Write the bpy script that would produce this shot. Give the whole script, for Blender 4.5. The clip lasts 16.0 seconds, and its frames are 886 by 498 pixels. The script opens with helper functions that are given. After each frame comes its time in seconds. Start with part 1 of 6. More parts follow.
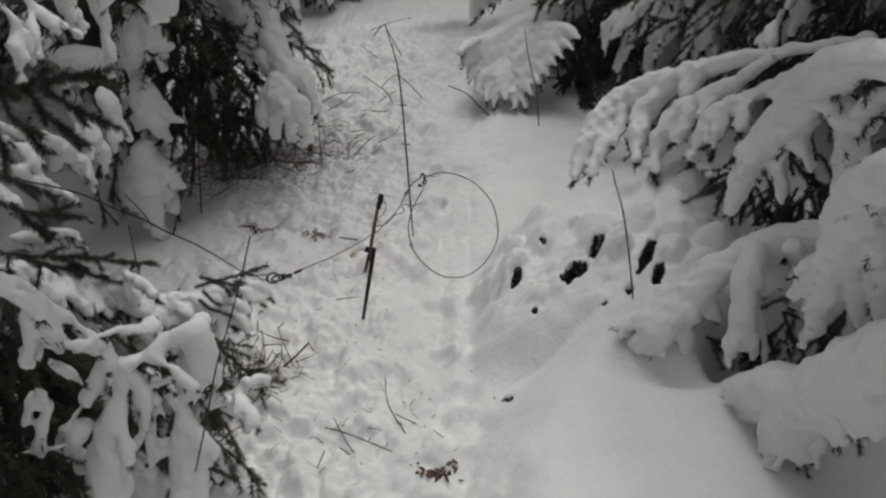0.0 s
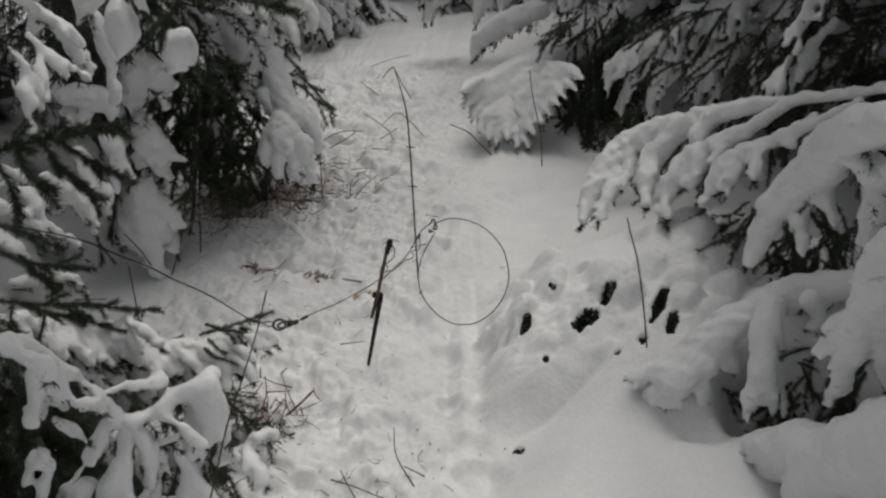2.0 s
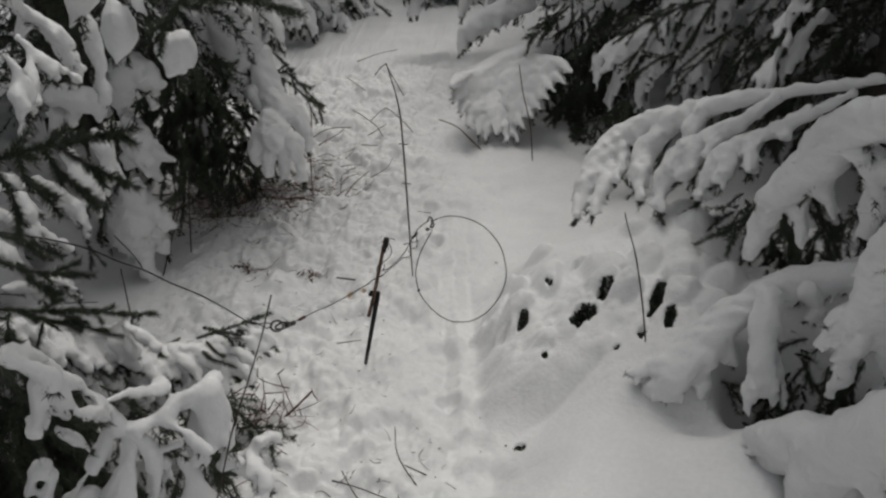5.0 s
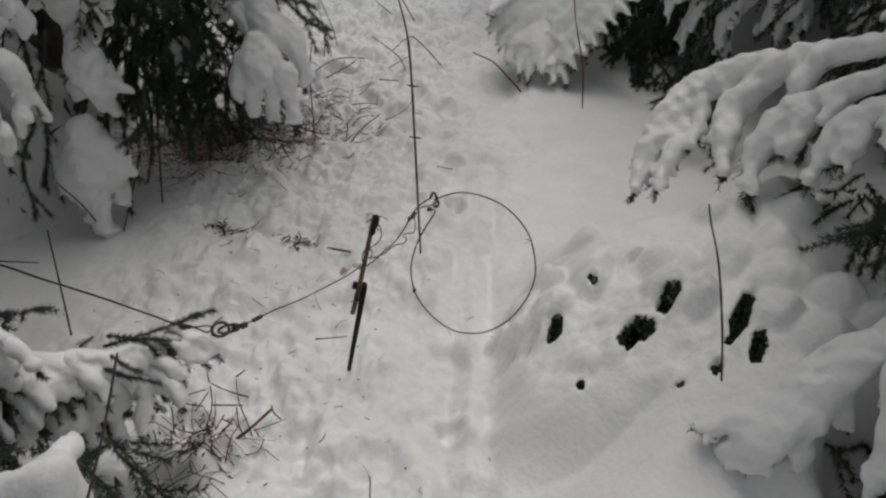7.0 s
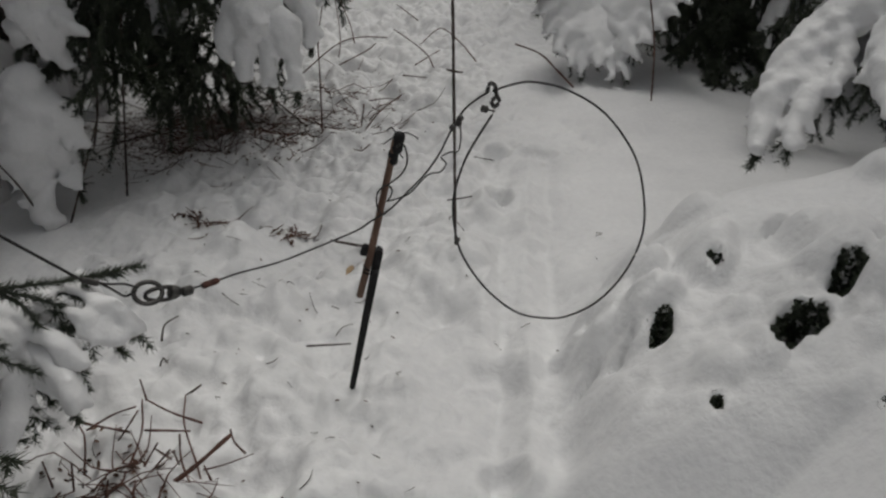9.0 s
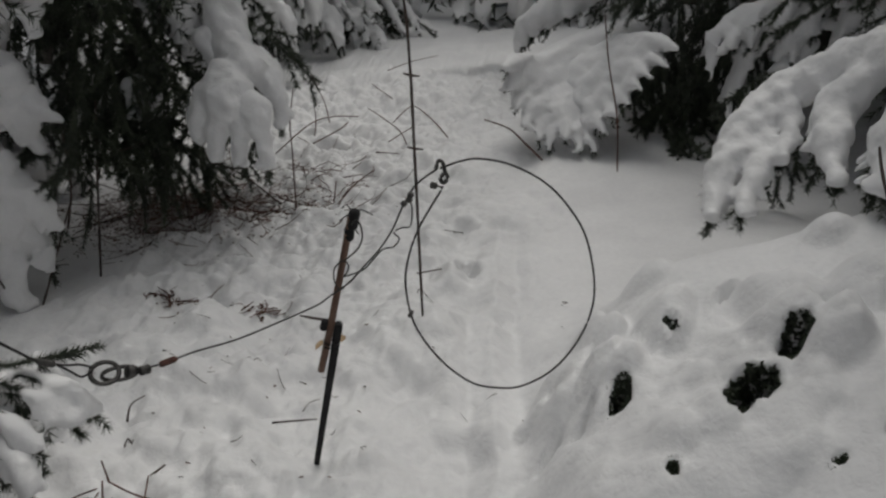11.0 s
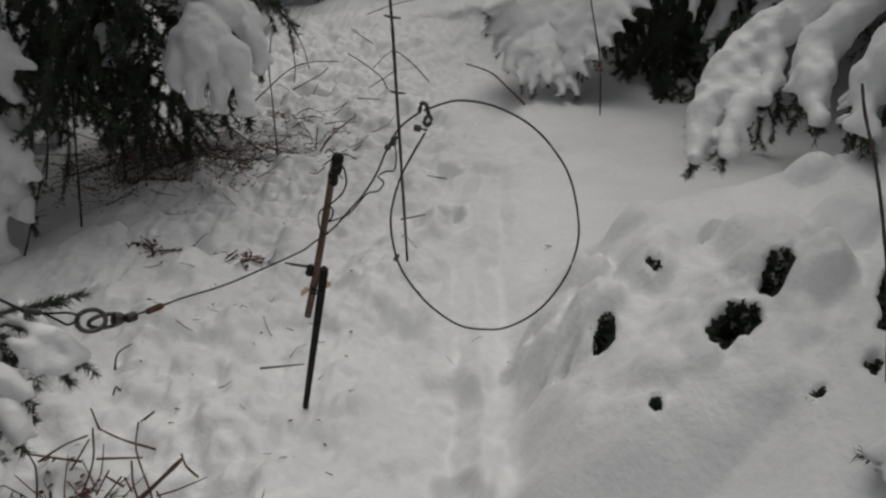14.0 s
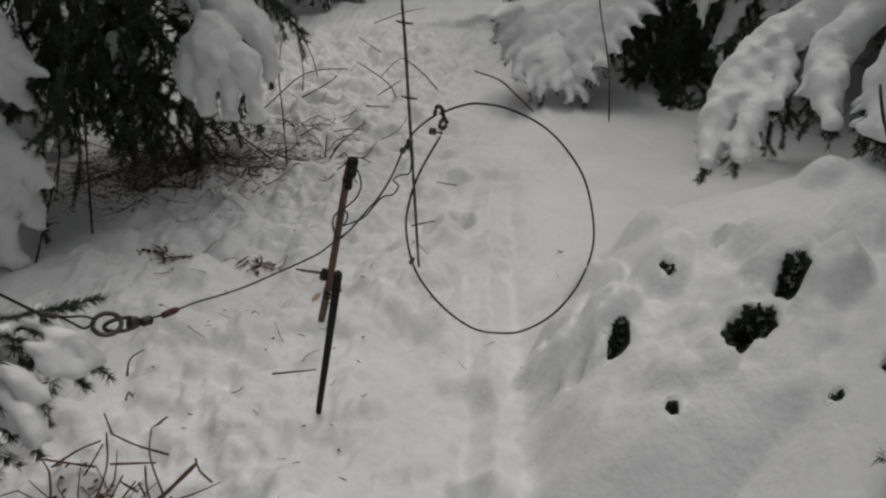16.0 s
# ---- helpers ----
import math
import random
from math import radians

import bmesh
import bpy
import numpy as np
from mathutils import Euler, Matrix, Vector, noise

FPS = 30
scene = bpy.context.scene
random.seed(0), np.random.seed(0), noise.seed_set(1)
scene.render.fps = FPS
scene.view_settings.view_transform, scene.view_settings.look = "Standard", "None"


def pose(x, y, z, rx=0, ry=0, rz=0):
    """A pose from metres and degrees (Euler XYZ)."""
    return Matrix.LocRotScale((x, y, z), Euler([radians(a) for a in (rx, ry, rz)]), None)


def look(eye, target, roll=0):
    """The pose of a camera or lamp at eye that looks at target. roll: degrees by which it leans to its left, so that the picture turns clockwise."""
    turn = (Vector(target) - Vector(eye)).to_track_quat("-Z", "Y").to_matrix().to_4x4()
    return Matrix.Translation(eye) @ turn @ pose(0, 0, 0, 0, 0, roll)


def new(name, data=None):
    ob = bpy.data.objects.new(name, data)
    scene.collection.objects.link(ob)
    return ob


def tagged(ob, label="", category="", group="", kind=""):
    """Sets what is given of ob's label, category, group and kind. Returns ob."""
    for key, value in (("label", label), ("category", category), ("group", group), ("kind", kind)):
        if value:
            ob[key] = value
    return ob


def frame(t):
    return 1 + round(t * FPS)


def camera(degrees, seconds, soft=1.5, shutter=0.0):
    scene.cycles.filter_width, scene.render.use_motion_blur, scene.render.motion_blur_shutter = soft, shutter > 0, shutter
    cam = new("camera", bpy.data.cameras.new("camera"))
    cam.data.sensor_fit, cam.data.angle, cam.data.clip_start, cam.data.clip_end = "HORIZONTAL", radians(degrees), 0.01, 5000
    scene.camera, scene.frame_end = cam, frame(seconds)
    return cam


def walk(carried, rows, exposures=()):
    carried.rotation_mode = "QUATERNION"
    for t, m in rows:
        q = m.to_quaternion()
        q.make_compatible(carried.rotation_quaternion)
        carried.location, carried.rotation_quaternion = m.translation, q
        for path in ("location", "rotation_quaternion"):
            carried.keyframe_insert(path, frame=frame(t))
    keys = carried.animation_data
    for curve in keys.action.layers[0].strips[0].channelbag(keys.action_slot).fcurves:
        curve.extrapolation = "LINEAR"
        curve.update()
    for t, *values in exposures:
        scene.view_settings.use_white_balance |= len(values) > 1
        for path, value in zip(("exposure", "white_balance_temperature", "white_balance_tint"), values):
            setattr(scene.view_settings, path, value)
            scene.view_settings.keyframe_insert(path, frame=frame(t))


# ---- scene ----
cam = camera(57.0, 16.0, soft=2.4)
PATH = [
    (0, (0.163, 0.405, 1.619), (0.011, 2.034, 0.469), -0.2),
    (0.5, (0.131, 0.422, 1.628), (-0.028, 2.087, 0.531), 0.0),
    (1, (0.104, 0.436, 1.629), (-0.058, 2.153, 0.617), 0.1),
    (1.5, (0.111, 0.462, 1.621), (-0.044, 2.153, 0.566), 0.5),
    (2, (0.099, 0.459, 1.633), (-0.028, 2.131, 0.543), 0.8),
    (2.5, (0.116, 0.459, 1.641), (-0.025, 2.165, 0.607), 0.3),
    (3, (0.102, 0.447, 1.639), (-0.069, 2.157, 0.615), -0.0),
    (3.5, (0.094, 0.445, 1.631), (-0.049, 2.083, 0.493), -0.1),
    (4, (0.084, 0.459, 1.659), (-0.063, 2.187, 0.662), -1.0),
    (4.5, (0.056, 0.444, 1.659), (-0.018, 2.146, 0.611), 0.5),
    (7, (0.099, 1.022, 1.408), (-0.08, 2.579, 0.166), 1.5),
    (7.5, (0.01, 1.238, 1.344), (-0.1, 2.759, 0.049), 2.4),
    (8, (-0.057, 1.387, 1.141), (-0.129, 2.864, -0.206), 3.2),
    (8.5, (-0.035, 1.369, 0.954), (-0.209, 2.96, -0.245), 2.2),
    (9, (0.013, 1.348, 0.883), (-0.225, 3.027, -0.178), 1.8),
    (11.5, (0.062, 1.332, 0.901), (-0.154, 3.106, 0.002), 0.4),
    (12, (0.063, 1.329, 0.903), (-0.137, 3.108, 0.012), 0.3),
    (12.5, (0.06, 1.33, 0.899), (-0.135, 3.097, -0.018), 0.1),
    (13, (0.062, 1.328, 0.894), (-0.125, 3.079, -0.054), 0.2),
    (13.5, (0.063, 1.328, 0.892), (-0.133, 3.049, -0.108), -0.0),
    (14, (0.058, 1.33, 0.892), (-0.118, 3.042, -0.125), 0.7),
    (14.5, (0.055, 1.328, 0.885), (-0.13, 3.028, -0.152), 0.5),
    (15, (0.054, 1.329, 0.889), (-0.145, 3.079, -0.059), -0.6),
    (15.5, (0.053, 1.33, 0.885), (-0.147, 3.069, -0.083), -0.8),
    (16, (0.045, 1.326, 0.884), (-0.144, 3.049, -0.113), 0.4),
]
SKY, SUN, SUN_HEIGHT, SUN_TURN = 0.112, 2.1, 68, 12
walk(cam, [(t, look(eye, target, roll)) for t, eye, target, roll in PATH], exposures=[(0, -0.02, 6640, 8), (8, -0.05, 6640, 8), (8.5, -0.20, 6620, 8), (16, -0.23, 6590, 8)])

# ---- world, sun ----
world = bpy.data.worlds.new("sky")
scene.world = world
world.use_nodes = True
wn = world.node_tree
wn.nodes.clear()
sky = wn.nodes.new("ShaderNodeTexSky")
sky.sky_type, sky.sun_disc = "NISHITA", False
sky.sun_elevation, sky.sun_rotation = radians(SUN_HEIGHT), radians(SUN_TURN)
sky.air_density, sky.dust_density, sky.ozone_density = 1.0, 4.0, 1.0
cloud = wn.nodes.new("ShaderNodeMix")
cloud.data_type = "RGBA"
cloud.inputs[0].default_value = 0.8
cloud.inputs[7].default_value = (5.2, 5.25, 5.35, 1)
background = wn.nodes.new("ShaderNodeBackground")
background.inputs[1].default_value = SKY
out = wn.nodes.new("ShaderNodeOutputWorld")
wn.links.new(sky.outputs[0], cloud.inputs[6])
wn.links.new(cloud.outputs[2], background.inputs[0])
wn.links.new(background.outputs[0], out.inputs[0])
sun = new("sun", bpy.data.lights.new("sun", "SUN"))
sun.data.energy, sun.data.angle, sun.data.color = SUN, radians(50), (1.0, 0.98, 0.95)
sun.matrix_world = pose(0, 0, 12, 90 - SUN_HEIGHT, 0, 180 - SUN_TURN)


# ---- materials ----
def material(name, rough=0.6, metal=0.0):
    m = bpy.data.materials.new(name)
    m.use_nodes = True
    n, l = m.node_tree.nodes, m.node_tree.links
    p = n["Principled BSDF"]
    p.inputs["Roughness"].default_value, p.inputs["Metallic"].default_value = rough, metal
    return m, n, l, p


def mottled(name, dark, light, scale, rough=0.7, metal=0.0, bump=0.3, fine=6.0, depth=0.002, by_random=False, stretch=(1, 1, 1)):
    """A surface that wanders between two colours at two scales, with fine relief."""
    m, n, l, p = material(name, rough, metal)
    place = n.new("ShaderNodeTexCoord")
    turn = n.new("ShaderNodeMapping")
    turn.inputs["Scale"].default_value = stretch
    l.new(place.outputs["Object"], turn.inputs[0])
    big, small, mix = n.new("ShaderNodeTexNoise"), n.new("ShaderNodeTexNoise"), n.new("ShaderNodeMix")
    for t, s in ((big, scale), (small, scale * fine)):
        t.inputs["Scale"].default_value, t.inputs["Detail"].default_value = s, 4
        l.new(turn.outputs[0], t.inputs["Vector"])
    add = n.new("ShaderNodeMath")
    add.operation = "MULTIPLY_ADD"
    add.inputs[1].default_value = 0.45
    l.new(small.outputs["Fac"], add.inputs[0])
    half = n.new("ShaderNodeMath")
    half.operation = "MULTIPLY_ADD"
    half.inputs[1].default_value, half.inputs[2].default_value = 0.9, -0.2
    l.new(big.outputs["Fac"], half.inputs[0])
    l.new(half.outputs[0], add.inputs[2])
    fac = add
    if by_random:
        info, spread = n.new("ShaderNodeNewGeometry"), n.new("ShaderNodeMath")
        spread.operation = "MULTIPLY_ADD"
        spread.inputs[1].default_value = 0.5
        l.new(info.outputs["Random Per Island"], spread.inputs[0])
        l.new(add.outputs[0], spread.inputs[2])
        fac = n.new("ShaderNodeMath")
        fac.operation = "SUBTRACT"
        fac.inputs[1].default_value = 0.25
        l.new(spread.outputs[0], fac.inputs[0])
    ramp = n.new("ShaderNodeValToRGB")
    ramp.color_ramp.elements[0].position, ramp.color_ramp.elements[1].position = 0.25, 0.75
    ramp.color_ramp.elements[0].color, ramp.color_ramp.elements[1].color = (*dark, 1), (*light, 1)
    l.new(fac.outputs[0], ramp.inputs[0])
    l.new(ramp.outputs[0], p.inputs["Base Color"])
    if bump:
        b = n.new("ShaderNodeBump")
        b.inputs["Strength"].default_value, b.inputs["Distance"].default_value = bump, depth
        l.new(small.outputs["Fac"], b.inputs["Height"])
        l.new(b.outputs[0], p.inputs["Normal"])
    return m


SNOW = mottled("snow", (0.78, 0.78, 0.79), (0.86, 0.86, 0.87), 9, rough=0.55, bump=0.35, fine=14, depth=0.004)
GROUND = mottled("trodden_snow", (0.75, 0.75, 0.76), (0.87, 0.87, 0.875), 5, rough=0.6, bump=0.5, fine=16, depth=0.005)
NEEDLE = mottled("spruce_needles", (0.012, 0.018, 0.010), (0.05, 0.064, 0.036), 12, rough=0.5, bump=0, by_random=True)
BARK = mottled("spruce_bark", (0.03, 0.025, 0.022), (0.13, 0.11, 0.095), 18, rough=0.9, bump=0.8, depth=0.006, stretch=(1, 1, 0.35))
STEM = mottled("dead_stem", (0.035, 0.026, 0.022), (0.11, 0.085, 0.07), 40, rough=0.8, bump=0.4, depth=0.001)
RED_STEM = mottled("red_stem", (0.05, 0.024, 0.018), (0.17, 0.08, 0.058), 40, rough=0.8, bump=0.4, depth=0.001)
LITTER = mottled("leaf_litter", (0.035, 0.021, 0.016), (0.15, 0.088, 0.062), 20, rough=0.9, bump=0.3, by_random=True)
TAN = mottled("tan_leaf", (0.30, 0.20, 0.11), (0.50, 0.37, 0.24), 60, rough=0.8, bump=0.4)
CABLE = mottled("steel_cable", (0.012, 0.012, 0.012), (0.055, 0.052, 0.050), 300, rough=0.6, metal=0.5, bump=0.9, depth=0.0006)
IRON = mottled("dark_iron", (0.035, 0.034, 0.034), (0.14, 0.135, 0.13), 90, rough=0.5, metal=0.8, bump=0.5, depth=0.0006)
RUST = mottled("rusty_ferrule", (0.045, 0.018, 0.014), (0.13, 0.052, 0.038), 120, rough=0.75, metal=0.2, bump=0.6, depth=0.0006)
TAPE = mottled("black_stake", (0.004, 0.004, 0.005), (0.018, 0.016, 0.017), 40, rough=0.85, bump=0.5, depth=0.001)
ROD = mottled("weathered_rod", (0.085, 0.048, 0.034), (0.22, 0.125, 0.088), 30, rough=0.75, bump=0.5, depth=0.001, stretch=(4, 4, 0.5))


# ---- building blocks ----
def mesh_of(name, verts, faces, smooth=True):
    """A mesh from numpy arrays; all faces have the same number of corners."""
    verts, faces = np.asarray(verts, np.float32), np.asarray(faces, np.int32)
    me = bpy.data.meshes.new(name)
    k = faces.shape[1]
    me.vertices.add(len(verts))
    me.vertices.foreach_set("co", verts.ravel())
    me.loops.add(faces.size)
    me.loops.foreach_set("vertex_index", faces.ravel())
    me.polygons.add(len(faces))
    me.polygons.foreach_set("loop_start", np.arange(0, faces.size, k, dtype=np.int32))
    me.polygons.foreach_set("loop_total", np.full(len(faces), k, np.int32))
    me.polygons.foreach_set("use_smooth", np.full(len(faces), smooth))
    me.update(calc_edges=True)
    return me


def part(name, me, mat, parent=None, label=""):
    ob = new(name, me)
    if not me.materials:
        me.materials.append(mat)
    if parent is not None:
        ob.parent = parent
        if parent.data is None:
            ob.matrix_parent_inverse = parent.matrix_basis.inverted()
    if label:
        ob["label"] = label
    return ob


def thing(name, at, label, category, group="", kind=""):
    ob = new(name)
    ob.empty_display_size = 0.1
    ob.location = at
    ob.matrix_basis = Matrix.Translation(at)
    return tagged(ob, label, category, group, kind)


def smooth_line(points, step):
    """Points along a smooth curve through the given ones, about a step apart."""
    p = np.asarray(points, float)
    if len(p) == 2:
        k = max(2, int(np.linalg.norm(p[1, :3] - p[0, :3]) / step) + 1)
        return p[0] + (p[1] - p[0]) * np.linspace(0, 1, k)[:, None]
    q = np.vstack([2 * p[0] - p[1], p, 2 * p[-1] - p[-2]])
    parts = []
    for i in range(1, len(q) - 2):
        k = max(2, int(np.linalg.norm(q[i + 1, :3] - q[i, :3]) / step) + 1)
        t = np.linspace(0, 1, k, endpoint=False)[:, None]
        a, b, c, d = q[i - 1], q[i], q[i + 1], q[i + 2]
        parts.append(0.5 * (2 * b + (c - a) * t + (2 * a - 5 * b + 4 * c - d) * t * t + (3 * b - a - 3 * c + d) * t ** 3))
    return np.vstack(parts + [p[-1:]])


def tube(points, radius, sides=6, step=0.01, bumps=0.0, rng=None):
    """Vertices and faces of a round bar along a smooth line; radius is one number or one for each given point."""
    p = np.asarray(points, float)
    r = np.full(len(p), radius) if np.isscalar(radius) else np.asarray(radius, float)
    line = smooth_line(np.column_stack([p, r]), step)
    c, r = line[:, :3], np.maximum(line[:, 3], 1e-4)
    if bumps:
        r = r * (1 + bumps * rng.uniform(-1, 1, len(r)))
    along = np.gradient(c, axis=0)
    along /= np.linalg.norm(along, axis=1)[:, None] + 1e-12
    up = np.array((0.13, 0.21, 0.97))
    a = np.cross(along, up)
    weak = np.linalg.norm(a, axis=1) < 0.25
    a[weak] = np.cross(along[weak], (1, 0.1, 0))
    a /= np.linalg.norm(a, axis=1)[:, None]
    b = np.cross(along, a)
    ang = np.linspace(0, 2 * np.pi, sides, endpoint=False)
    ring = c[:, None] + r[:, None, None] * (a[:, None] * np.cos(ang)[:, None] + b[:, None] * np.sin(ang)[:, None])
    k = len(c)
    verts = np.vstack([ring.reshape(-1, 3), c[:1], c[-1:]])
    i, j = np.meshgrid(np.arange(k - 1), np.arange(sides), indexing="ij")
    jj = (j + 1) % sides
    quads = np.stack([i * sides + j, i * sides + jj, (i + 1) * sides + jj, (i + 1) * sides + j], -1).reshape(-1, 4)
    s = np.arange(sides)
    s2 = (s + 1) % sides
    caps = [np.stack([np.full(sides, k * sides), s2, s, s], -1), np.stack([np.full(sides, k * sides + 1), (k - 1) * sides + s, (k - 1) * sides + s2, (k - 1) * sides + s2], -1)]
    tris = np.vstack([quads[:, [0, 1, 2]], quads[:, [0, 2, 3]], caps[0][:, :3], caps[1][:, :3]])
    return verts, tris


def joined(pieces):
    """One pair of vertices and faces out of several."""
    v, f, n = [], [], 0
    for a, b in pieces:
        v.append(a), f.append(b + n)
        n += len(a)
    return np.vstack(v), np.vstack(f)


def bar(name, points, radius, mat, parent=None, label="", **kw):
    return part(name, mesh_of(name, *tube(points, radius, **kw)), mat, parent, label)


def lattice(seed, n=64):
    return np.random.default_rng(seed).random((n, n))


def ripple(x, y, size, seed):
    """Smooth value noise, -1 to 1."""
    g = lattice(seed)
    u, v = x / size, y / size
    i, j = np.floor(u).astype(int), np.floor(v).astype(int)
    a, b = u - i, v - j
    a, b = a * a * a * (a * (a * 6 - 15) + 10), b * b * b * (b * (b * 6 - 15) + 10)
    w = lambda p, q: g[p % 64, q % 64]
    top = w(i, j) * (1 - a) + w(i + 1, j) * a
    low = w(i, j + 1) * (1 - a) + w(i + 1, j + 1) * a
    return 2 * (top * (1 - b) + low * b) - 1


def ease(v):
    v = np.clip(v, 0, 1)
    return v * v * (3 - 2 * v)


# ---- ground ----
# pits where the buried bough breaks the crust: place, half width, half length, turn, depth
PITS = [(0.356, 2.268, 0.028, 0.038, -50, 0.15), (0.423, 2.338, 0.016, 0.028, -25, 0.15), (0.200, 2.345, 0.015, 0.026, -10, 0.08),
        (0.552, 2.275, 0.013, 0.062, -20, 0.13), (0.575, 2.200, 0.013, 0.036, -14, 0.13), (0.25, 2.164, 0.006, 0.009, -30, 0.05),
        (0.275, 2.450, 0.008, 0.010, 60, 0.05), (0.364, 2.510, 0.007, 0.020, -55, 0.03), (0.105, 2.33, 0.010, 0.030, -35, 0.03), (0.15, 2.335, 0.007, 0.026, -35, 0.03),
        (0.435, 2.14, 0.005, 0.007, 10, 0.05), (0.500, 2.165, 0.008, 0.013, -35, 0.08), (0.19, 1.955, 0.010, 0.016, 30, 0.06)]
DENTS = [(-0.101, 3.020, 0.028, 0.06), (-0.132, 3.289, 0.035, 0.04), (-0.11, 3.07, 0.028, 0.045), (-0.005, 2.153, 0.03, 0.035), (-0.02, 3.3, 0.04, 0.02), (-0.13, 2.9, 0.05, 0.02), (0.05, 1.98, 0.05, 0.025),
         (-0.06, 2.35, 0.06, 0.014), (0.09, 2.2, 0.05, 0.02), (-0.16, 2.05, 0.06, 0.02), (0.1, 1.85, 0.06, 0.025), (-0.3, 1.95, 0.06, 0.02), (-0.15, 2.55, 0.05, 0.012),
         (-0.69, 4.03, 0.055, 0.07), (-0.62, 2.3, 0.05, 0.02), (0.0, 1.72, 0.05, 0.025), (-0.38, 2.45, 0.05, 0.018)]
RIDGES = [(0.155, 2.545, 0.095, 2.475, 0.040), (0.095, 2.475, 0.060, 2.405, 0.026), (0.165, 2.51, 0.125, 2.44, 0.034), (0.125, 2.44, 0.108, 2.365, 0.020),
          (0.19, 2.50, 0.170, 2.42, 0.034), (0.170, 2.42, 0.162, 2.34, 0.018)]

# snow pillows on the buried bough: place, radius
pick = random.Random(7)
PILLOWS = [(0.10, 2.40, 0.045), (0.15, 2.42, 0.05), (0.12, 2.47, 0.05), (0.20, 2.42, 0.05), (0.17, 2.52, 0.055), (0.26, 2.36, 0.05), (0.27, 2.50, 0.055),
           (0.42, 2.24, 0.06), (0.48, 2.34, 0.06), (0.35, 2.42, 0.06), (0.62, 2.29, 0.06), (0.55, 2.46, 0.07), (0.44, 2.47, 0.07), (0.30, 2.24, 0.045)]
PILLOWS += [(pick.uniform(0.22, 0.95), pick.uniform(2.2, 2.7), pick.uniform(0.035, 0.075)) for _ in range(26)]
PILLOWS = [p for p in PILLOWS if all(math.hypot(p[0] - q[0], p[1] - q[1] + 0.045) > 0.7 * p[2] + 0.02 for q in PITS)]


